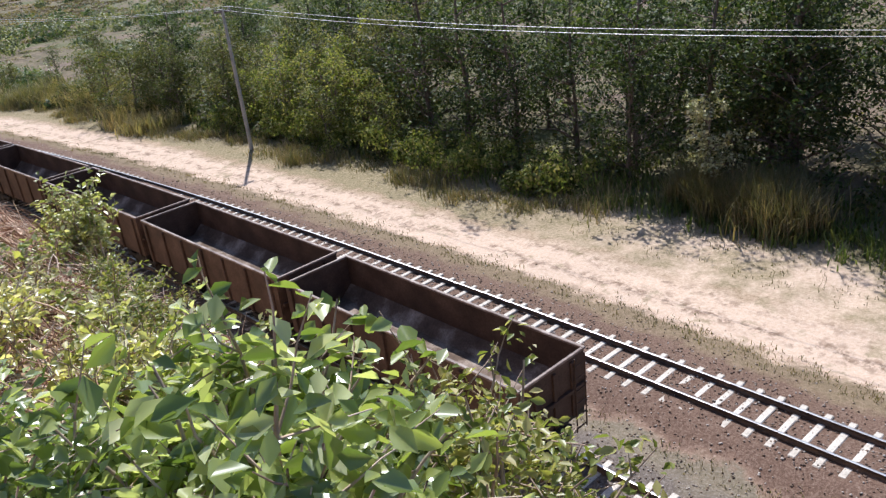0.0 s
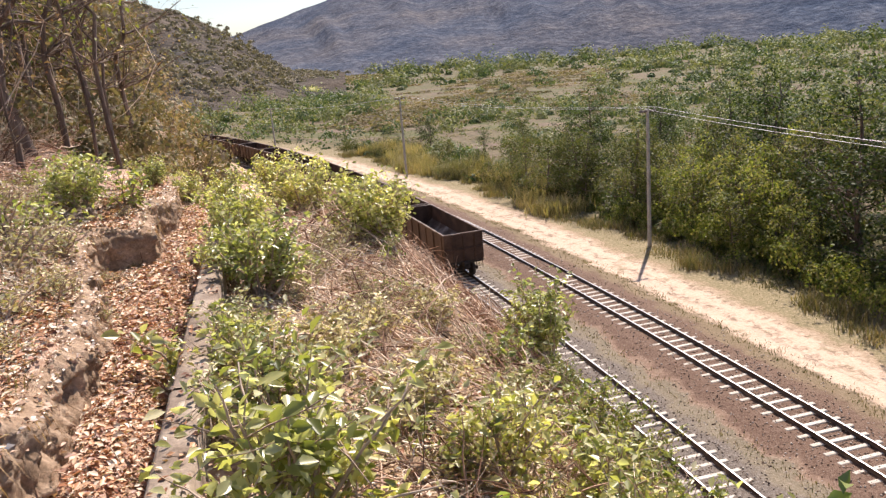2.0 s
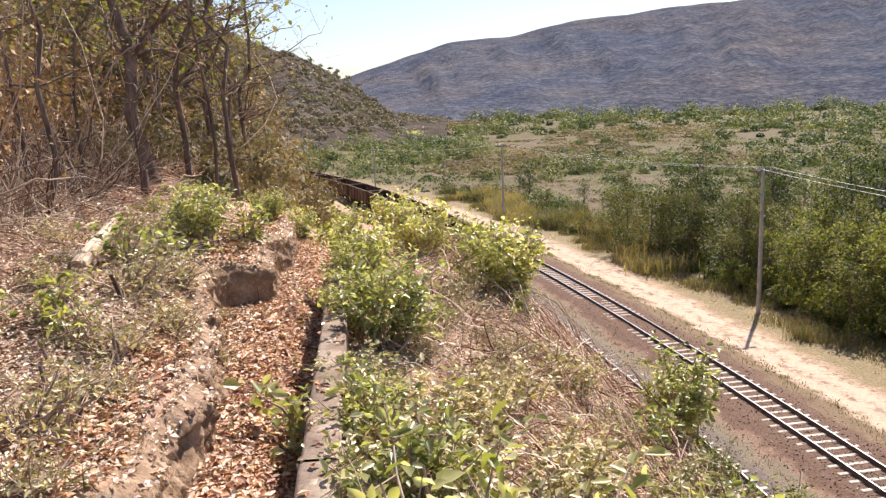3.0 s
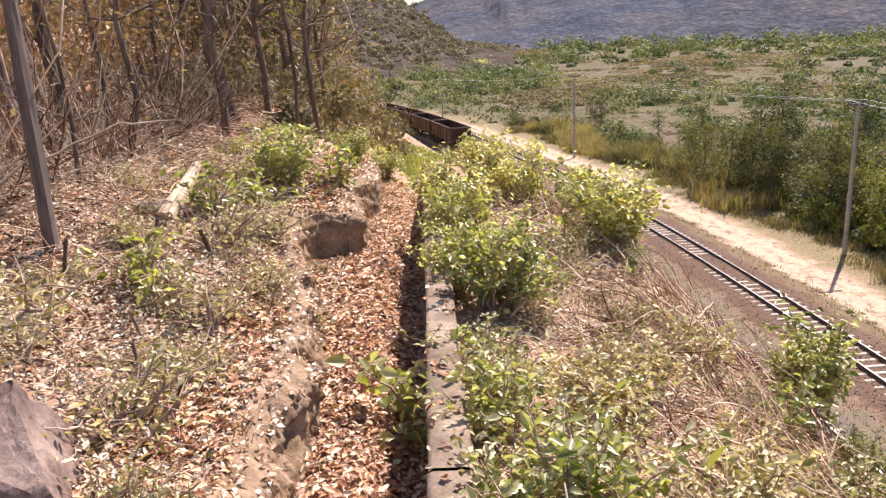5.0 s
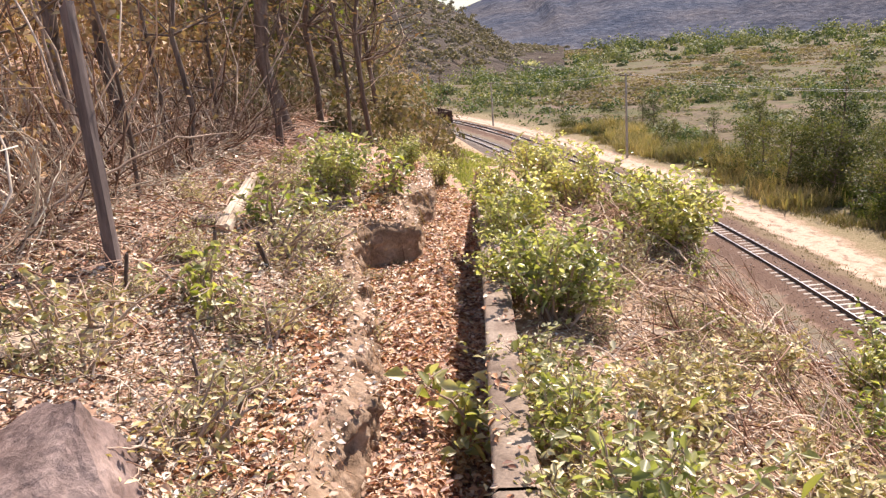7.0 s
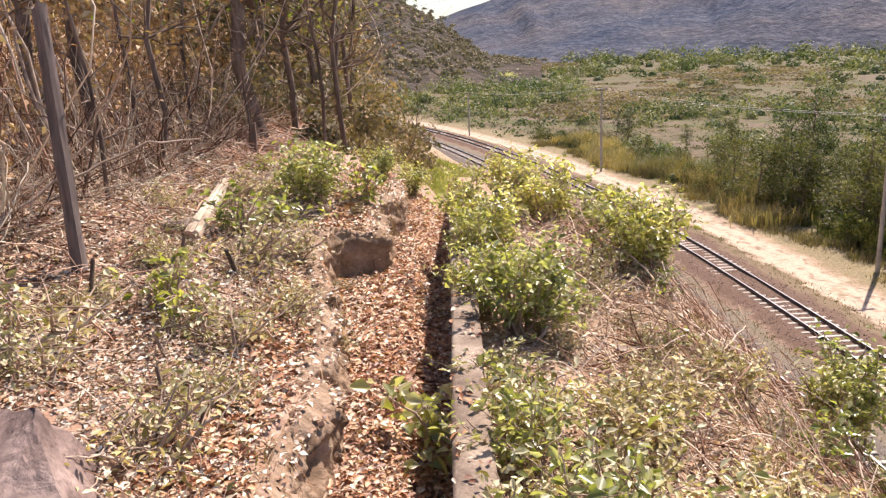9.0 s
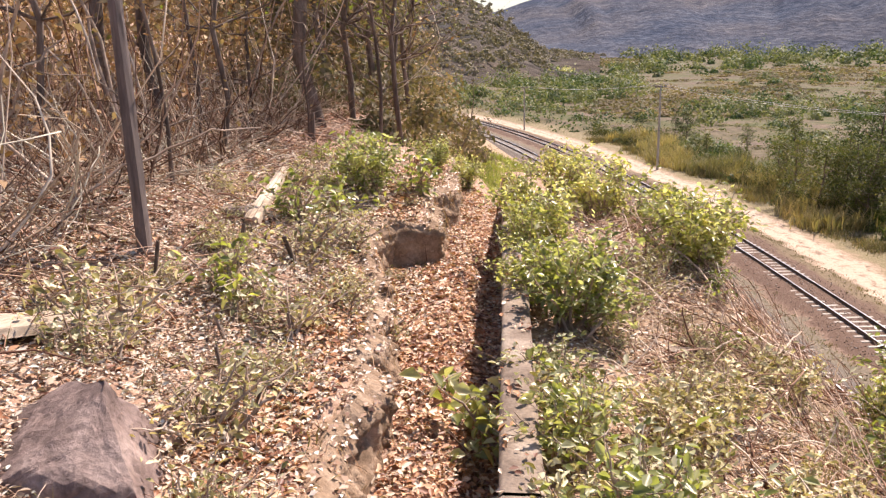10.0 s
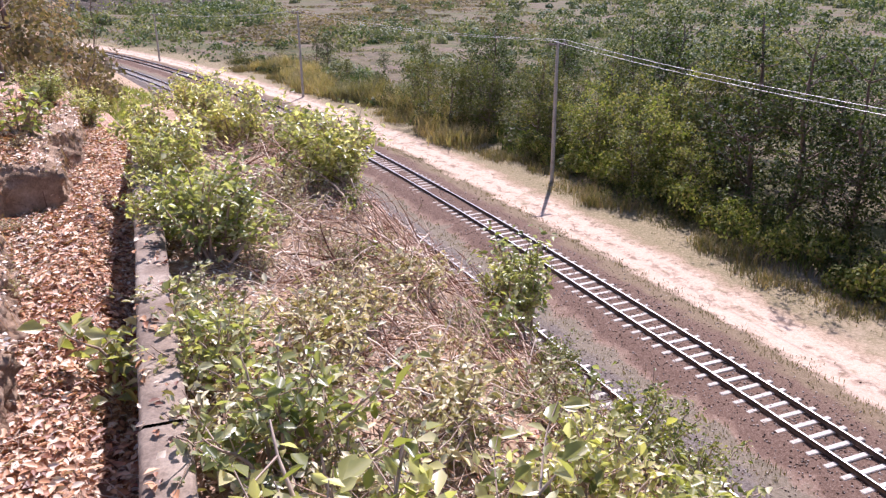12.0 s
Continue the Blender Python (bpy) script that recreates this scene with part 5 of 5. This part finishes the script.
def sticks(name, label, category, n, s_range, d_range, length, radius, flat, mat, seed, lift=0.25, arch=0.12, crowd=1.0):
    """Many crooked sticks as one object; flat over 1.5 stands them up."""
    rng = np.random.RandomState(seed)
    m = 6
    s = rng.uniform(*s_range, n)
    d = d_range[1] - (d_range[1] - d_range[0]) * rng.rand(n) ** crowd
    x, y, _ = on_line(s, d)
    L = length * rng.uniform(0.35, 1.5, n)
    az, el = rng.uniform(0, 6.28, n), np.abs(rng.normal(0, flat, n))
    if flat > 1.5:
        el = rng.uniform(0.95, 1.5, n)
    xe, ye = x + np.cos(az) * np.cos(el) * L, y + np.sin(az) * np.cos(el) * L
    za, zb = height(x, y), height(xe, ye)
    A = np.stack([x, y, za + rng.uniform(0, 0.06, n)], 1)
    B = np.stack([xe, ye, np.maximum(zb, za - L) + rng.uniform(0, lift, n) * L + np.sin(el) * L], 1)
    u = np.linspace(0, 1, m)[None, :, None]
    bow = rng.normal(0, arch, (n, 1, 3)) * L[:, None, None]
    P = A[:, None] * (1 - u) + B[:, None] * u + bow * 4 * u * (1 - u) + rng.normal(0, 0.018, (n, m, 3)) * L[:, None, None] * (u * (1 - u) * 4)
    t = B - A
    t /= np.linalg.norm(t, axis=1)[:, None] + 1e-9
    e1 = np.cross(t, rng.normal(0, 1, (n, 3)))
    e1 /= np.linalg.norm(e1, axis=1)[:, None]
    e2 = np.cross(t, e1)
    r = (radius * rng.uniform(0.4, 1.0, n) * (1 + 1.6 * rng.rand(n) ** 4))[:, None, None] * np.linspace(1, 0.4, m)[None, :, None]
    rings = [P + (e1 * math.cos(q) + e2 * math.sin(q))[:, None] * r for q in (0, 2.094, 4.189)]
    V = np.stack(rings, 2).reshape(-1, 3)
    base = np.arange(n)[:, None, None] * m * 3 + np.arange(m - 1)[None, :, None] * 3
    j = np.arange(3)[None, None, :]
    k = (j + 1) % 3
    F = np.stack([base + j, base + k, base + k + 3, base + j + 3], -1).reshape(-1, 4)
    return tagged(new(name, mesh_np(name, V, F, mat)), label, category, kind="stuff")


sticks("cut_brush", "tangle of dry cut twigs and stalks on the slope", "twigs", 15000, (21.5, 40), (-15.2, -10.5), 0.42, 0.0048, 0.3, CUT_TWIG, 51, 0.35, 0.10, 1.4)
sticks("cut_stalks", "long dry stalks heaped on the edge of the cutting", "twigs", 420, (22, 34), (-14.9, -12.5), 0.55, 0.007, 0.22, CUT_TWIG, 55, 0.3, 0.08)
sticks("fallen_twigs", "thin dry twigs fallen on the bench", "twigs", 5200, (24, 34), (-19.2, -15.2), 0.16, 0.0026, 0.14, CUT_TWIG, 52, 0.12)
sticks("dry_undergrowth", "dense tangle of bare saplings and dry stalks in the wood", "undergrowth", 9500, (25.5, 46), (-27, -18.3), 0.62, 0.0058, 0.6, CUT_TWIG, 53, 0.5, 0.16, 1.5)
sticks("bare_saplings", "thin bare saplings standing in the dry wood", "saplings", 300, (26, 46), (-27, -18.5), 1.9, 0.010, 1.6, CUT_TWIG, 54, 0.5, 0.18, 1.2)
sticks("wood_litter", "fallen branches and twigs under the dry trees", "twigs", 5000, (26, 44), (-25, -17.8), 0.45, 0.006, 0.12, CUT_TWIG, 56, 0.15, 0.1, 1.3)


def creepers():
    """Pale bare creepers looping through the dry wood, each a thing of its own."""
    rng = np.random.RandomState(91)
    for k in range(26):
        s, d = rng.uniform(27, 36), rng.uniform(-21.5, -18.6)
        x, y, _ = on_line(s, d)
        x, y = float(x), float(y)
        az, reach, top = rng.uniform(0, 6.28), rng.uniform(0.7, 1.9), rng.uniform(0.5, 2.6)
        a = np.array([x, y, gz(x, y) - 0.03])
        xb, yb = x + math.cos(az) * reach, y + math.sin(az) * reach
        e = np.array([xb, yb, gz(xb, yb) + top * rng.uniform(0.2, 1.1)])
        u = np.linspace(0, 1, 16)[:, None]
        p = wobble(rng, a, e, 16, 0.05) + np.array([0, 0, 1.0]) * top * 4 * u * (1 - u) * rng.uniform(0.1, 0.6)
        V, F = tube(p, np.linspace(0.013, 0.005, 16) * rng.uniform(0.7, 1.4), 5)
        tagged(new("creeper", mesh_np("creeper", V, F, TWIG, smooth=True)), "pale bare creeper looping through the dry wood", "creeper", "creepers of the wood")


creepers()


def thicket():
    rng = np.random.RandomState(71)
    cen, rad, tall, leaf = [], [], [], []
    for k in range(210):
        s, d = rng.uniform(28, 50), -19.3 - 10 * rng.rand() ** 1.2
        x, y, _ = on_line(s, d)
        r = rng.uniform(0.4, 1.0)
        cen.append((float(x), float(y), gz(float(x), float(y)) + rng.uniform(-0.1, 1.8)))
        rad.append(r)
        tall.append(r * rng.uniform(0.8, 1.8))
        leaf.append(0.075)
    clumps("dry_thicket", "tangled thicket of dry leaves under the trees", "undergrowth", cen, rad, tall, 170, leaf, BRUSH, 15)


thicket()


def bench_grass():
    rng = np.random.RandomState(61)
    n = 1500
    s, d = rng.uniform(22, 40, n), rng.uniform(-14.8, -8.0, n)
    x, y, _ = on_line(s, d)
    blades("slope_grass", "dry yellowish grass among the cut brush", "grass", x, y, np.full(n, 0.17), GRASS_DRY, 11, 0.004, 8, 0.08)
    n = 420
    s, d = rng.uniform(24, 36, n), rng.uniform(-18.6, -15.6, n)
    x, y, _ = on_line(s, d)
    blades("bench_grass", "thin dry grass on the bench", "grass", x, y, np.full(n, 0.14), GRASS_DRY, 12, 0.003, 6, 0.04)
    n = 1300
    s, d = rng.uniform(46, 75, n), rng.uniform(-16.5, -11.0, n)
    x, y, _ = on_line(s, d)
    blades("bank_grass", "pale green grass on the bank of the cutting", "grass", x, y, np.full(n, 0.45), GRASS_PALE, 13, 0.018, 12, 0.15)
    # dry leaves caught in the undergrowth
    m = 15000
    s, d = rng.uniform(27, 52, m), rng.uniform(-30, -18.6, m)
    x, y, _ = on_line(s, d)
    z = height(x, y) + 4.5 * rng.rand(m) ** 1.6
    V, F = leaf_cloud(rng, np.stack([x, y, z], 1), 0.075, 0.6, 0.3, simple=True)
    tagged(new("undergrowth_leaves", mesh_np("undergrowth_leaves", V, F, BRUSH)), "sparse dry leaves hanging in the undergrowth", "leaves", kind="stuff")


bench_grass()


# ---- loose things on the bench ----
def lump(name, x, y, size, seed, mat, label, category, sink=0.3, turn=0, rough=0.22):
    """A boulder or clod: a dented, squared-off ball."""
    bm = bmesh.new()
    bmesh.ops.create_icosphere(bm, subdivisions=4, radius=1.0)
    for v in bm.verts:
        n = v.co.normalized()
        q = Vector([math.copysign(abs(c) ** 0.5, c) for c in n])
        k = 1 + rough * noise.noise(n * 1.4 + Vector((seed, 0, 0))) + rough * 0.5 * noise.noise(n * 4 + Vector((0, seed, 0))) + rough * 0.2 * noise.noise(n * 11 + Vector((0, seed, 3)))
        v.co = Vector((q.x * size[0], q.y * size[1], q.z * size[2])) * k
    me = bpy.data.meshes.new(name)
    bm.to_mesh(me)
    bm.free()
    me.materials.append(mat)
    ob = tagged(new(name, me), label, category)
    ob.matrix_basis = pose(x, y, gz(x, y) + size[2] * (1 - 2 * sink), 0, 0, turn)
    return ob




def boulder(x, y, size, turn):
    """An angular rock: a ball cut by planes, its faces chipped."""
    bm = bmesh.new()
    bmesh.ops.create_icosphere(bm, subdivisions=5, radius=1.3)
    cuts = [(Vector(n).normalized(), c) for n, c in (((-0.25, -0.15, 1.0), 0.62), ((1.0, 0.15, 0.15), 0.78), ((0.2, -1.0, 0.25), 0.85), ((-0.5, 1.0, 0.3), 0.85), ((-1.0, -0.2, 0.35), 0.9), ((0.7, 0.8, 0.5), 0.86), ((0.6, -0.7, 0.7), 0.84))]
    for v in bm.verts:
        p = v.co.copy()
        for n, c in cuts:
            k = p.dot(n) - c
            if k > 0:
                p -= n * k
        chip = 0.035 * noise.noise(p * 3.0) + 0.022 * noise.noise(p * 9.0 + Vector((4, 0, 0))) + 0.012 * noise.noise(p * 24.0)
        p += p.normalized() * chip
        v.co = Vector((p.x * size[0], p.y * size[1], p.z * size[2]))
    me = bpy.data.meshes.new("boulder")
    bm.to_mesh(me)
    bm.free()
    me.materials.append(ROCK)
    ob = tagged(new("boulder", me), "dark angular boulder half buried in dry leaves", "rock")
    ob.matrix_basis = pose(x, y, gz(x, y) - 0.05, 0, -13, turn)
    return ob


boulder(-18.05, 25.72, (0.34, 0.36, 0.26), 15)
lump("stone", -18.63, 28.68, (0.075, 0.06, 0.045), 7, ROCK, "dark stone beside the weathered log", "rock", 0.25, 10)
lump("stone", -17.28, 26.8, (0.05, 0.07, 0.045), 9, BANK, "pale stone at the foot of the eroded bank", "rock", 0.2)
lump("stone", -15.68, 28.31, (0.045, 0.06, 0.035), 12, CONCRETE, "small pale stone on the bench", "rock", 0.2)
lump("stone", -15.5, 25.6, (0.05, 0.05, 0.05), 15, BANK, "small brown stone on the bench", "rock", 0.2)


def eroded_bank():
    """The cut face of bare earth along the channel: fluted, pitted, with a ragged lip and roots hanging from it."""
    ss = np.arange(24.6, 34.4, 0.022)
    rows = 30
    cx, cy, _ = on_line(ss, -16.6)
    run = bank_edge(cx, cy, ss)
    bx, by, _ = on_line(ss, run + 0.16)
    tx, ty, _ = on_line(ss, run - 0.17)
    zf, zt = height(bx, by), height(tx, ty)
    V = []
    for k in range(rows):
        u = k / (rows - 5)
        for i, q in enumerate(ss):
            if u <= 1:
                z = zf[i] - 0.05 + (zt[i] - 0.005 - zf[i]) * u
                flute = noise.noise(Vector((q * 17.0, z * 2.2, 3.0))) * 0.030 + noise.noise(Vector((q * 40, z * 22, 7.0))) * 0.034 + noise.noise(Vector((q * 2.3, z * 3.0, 1.0))) * 0.07 + noise.noise(Vector((q * 8, z * 9, 2.0))) * 0.03
                pit = -0.14 * max(0.0, noise.noise(Vector((q * 5, z * 7, 11.0))) - 0.15)
                out = 0.10 - 0.08 * u + 0.02 * math.exp(-((u - 0.86) / 0.12) ** 2) + (flute + pit) * min(1, 3 * u + 0.3)
            else:
                v = (u - 1) * (rows - 5) / 4
                out = -0.01 - 0.13 * v + 0.02 * noise.noise(Vector((q * 9, v * 2, 5.0)))
                z = zt[i] - 0.005 + 0.03 * noise.noise(Vector((q * 11, v * 3, 9.0))) - 0.03 * v
            x, y, _ = on_line(q, run[i] + out)
            V.append((float(x), float(y), float(z)))
    n = len(ss)
    i, j = np.meshgrid(np.arange(rows - 1), np.arange(n - 1), indexing="ij")
    F = np.stack([i * n + j, i * n + j + 1, (i + 1) * n + j + 1, (i + 1) * n + j], -1).reshape(-1, 4)
    bank = tagged(new("bank", mesh_np("bank", np.array(V), F, BANK, smooth=True)), "eroded vertical face of bare brown earth", "bank", kind="structure")
    rng = np.random.RandomState(19)
    m = 260
    pick = rng.randint(0, n, m)
    top = np.array(V).reshape(rows, n, 3)[rows - 6, pick]
    L = rng.uniform(0.04, 0.17, m)
    a = rng.uniform(0, 6.28, m)
    swing = np.stack([0.4 + 0.3 * np.cos(a), 0.4 * np.sin(a), -1.0 + 0 * a], 1)
    P0, P1, P2 = top + [0, 0, 0.015], top + swing * [0.35, 0.35, -0.05] * L[:, None], top + swing * L[:, None]
    w = np.stack([np.sin(a), np.cos(a), 0 * a], 1) * 0.0022
    W = np.stack([P0 - w, P0 + w, P1 - w, P1 + w, P2 - w * 0.4, P2 + w * 0.4], 1).reshape(-1, 3)
    k = np.arange(m)[:, None] * 6
    G = np.concatenate([k + [0, 1, 3, 2], k + [2, 3, 5, 4]])
    tagged(new("hanging_roots", mesh_np("hanging_roots", W, G, BRUSH)), "dry roots and grass hanging over the bank's lip", "roots", kind="stuff")
    m = 2400
    pick = rng.randint(0, n, m)
    grid = np.array(V).reshape(rows, n, 3)
    row = np.where(rng.rand(m) < 0.93, rng.randint(rows - 6, rows - 1, m), rng.randint(2, rows - 6, m))
    W, G = leaf_cloud(rng, grid[row, pick] + rng.normal(0, 0.008, (m, 3)) + [0.006, 0, 0.01], 0.030, 0.55, 0, 0.3, flat=0.75, jitter=0.6, simple=True)
    tagged(new("bank_leaves", mesh_np("bank_leaves", W, G, LEAF_BLEACHED)), "bleached leaf fragments caught on the bank", "leaves", kind="stuff")
    return bank


eroded_bank()


def rough_bar(name, a, b, w, h, mat, seed, label, category, n=14, twist=0.0):
    """A split, weathered piece of timber from a to b."""
    rng = np.random.RandomState(seed)
    a, b = np.array(a), np.array(b)
    t = (b - a) / np.linalg.norm(b - a)
    side = np.cross(t, [0, 0, 1.0]) if abs(t[2]) < 0.9 else np.cross(t, [0, 1.0, 0])
    side /= np.linalg.norm(side)
    up = np.cross(side, t)
    prof = np.array([(-1, -0.8), (-0.3, -1), (0.5, -0.95), (1, -0.6), (0.95, 0.5), (0.55, 1), (0.2, 0.82), (-0.2, 1.0), (-0.9, 0.85), (-1, 0.2)])
    V = []
    for k in range(n):
        u = k / (n - 1)
        p = a + (b - a) * u
        sc = (1 - 0.18 * u) * (1 + rng.normal(0, 0.03))
        q = prof * (1 + rng.normal(0, 0.035, prof.shape))
        ang = twist * u
        q = np.stack([q[:, 0] * math.cos(ang) - q[:, 1] * math.sin(ang), q[:, 0] * math.sin(ang) + q[:, 1] * math.cos(ang)], 1)
        off = rng.normal(0, 0.03, len(prof)) * np.linalg.norm(b - a) * 0.5 * (k in (0, n - 1))
        V.append(p + side * q[:, :1] * w / 2 * sc + up * q[:, 1:] * h / 2 * sc + t * off[:, None])
    m = len(prof)
    bm = bmesh.new()
    rings = [[bm.verts.new(c) for c in ring] for ring in V]
    for r0, r1 in zip(rings[:-1], rings[1:]):
        for j in range(m):
            bm.faces.new((r0[j], r0[(j + 1) % m], r1[(j + 1) % m], r1[j]))
    bm.faces.new(rings[0][::-1])
    bm.faces.new(rings[-1])
    bmesh.ops.recalc_face_normals(bm, faces=bm.faces)
    me = bpy.data.meshes.new(name)
    bm.to_mesh(me)
    bm.free()
    me.materials.append(mat)
    return tagged(new(name, me), label, category)


rough_bar("fence_post", (-18.78, 27.69, gz(-18.78, 27.69) - 0.15), (-18.82, 27.78, 12.05), 0.078, 0.07, DRY_WOOD, 1, "weathered grey split wooden fence post standing in leaves", "post", twist=0.4)
rough_bar("log", (-18.47, 28.55, gz(-18.47, 28.55) + 0.05), (-18.82, 30.25, gz(-18.82, 30.25) + 0.08), 0.10, 0.09, PALE_WOOD, 2, "sun-bleached split log lying on dry leaves", "log")
rough_bar("plank", (-18.98, 25.75, gz(-18.98, 25.75) + 0.05), (-18.52, 26.95, gz(-18.52, 26.95) + 0.06), 0.30, 0.08, PALE_WOOD, 3, "bleached broken plank lying on dry leaves", "plank")
for k, (x, y, h, r) in enumerate(((-19.2, 32.3, 0.45, 0.05), (-18.35, 28.0, 0.28, 0.016), (-18.05, 28.2, 0.25, 0.02), (-17.75, 27.2, 0.25, 0.012), (-18.62, 27.45, 0.3, 0.014), (-17.85, 26.6, 0.22, 0.012), (-18.15, 28.6, 0.3, 0.014), (-18.4, 29.3, 0.25, 0.016), (-18.0, 27.0, 0.2, 0.012), (-16.05, 26.15, 0.42, 0.035), (-17.65, 26.35, 0.2, 0.012))):
    z = gz(x, y)
    rough_bar("stump", (x, y, z - 0.05), (x + 0.06 * math.sin(k * 2.1), y + 0.05 * math.cos(k * 1.3), z + h * 0.75), r * 1.5, r * 1.5, BARK, 30 + k, "thin cut sapling stump standing in dry leaves", "stump", 6)


# ---- the train runs away along the near track ----
def motions():
    times = [0.0, 0.5, 1.0, 1.5, 2.0, 2.5, 3.0, 3.5, 4.0, 4.5, 5.0, 5.5, 6.0, 6.5, 7.0, 8.0, 9.0, 10.0, 11.0, 12.0]
    for k, w in enumerate(WAGONS):
        rows = []
        for t in times:
            s = rear(t) + BODY / 2 + k * PITCH
            x, y, th = on_line(s, NEAR)
            rows.append((t, pose(float(x), float(y), 0, 0, 0, math.degrees(float(th)))))
        walk(w, rows)


motions()
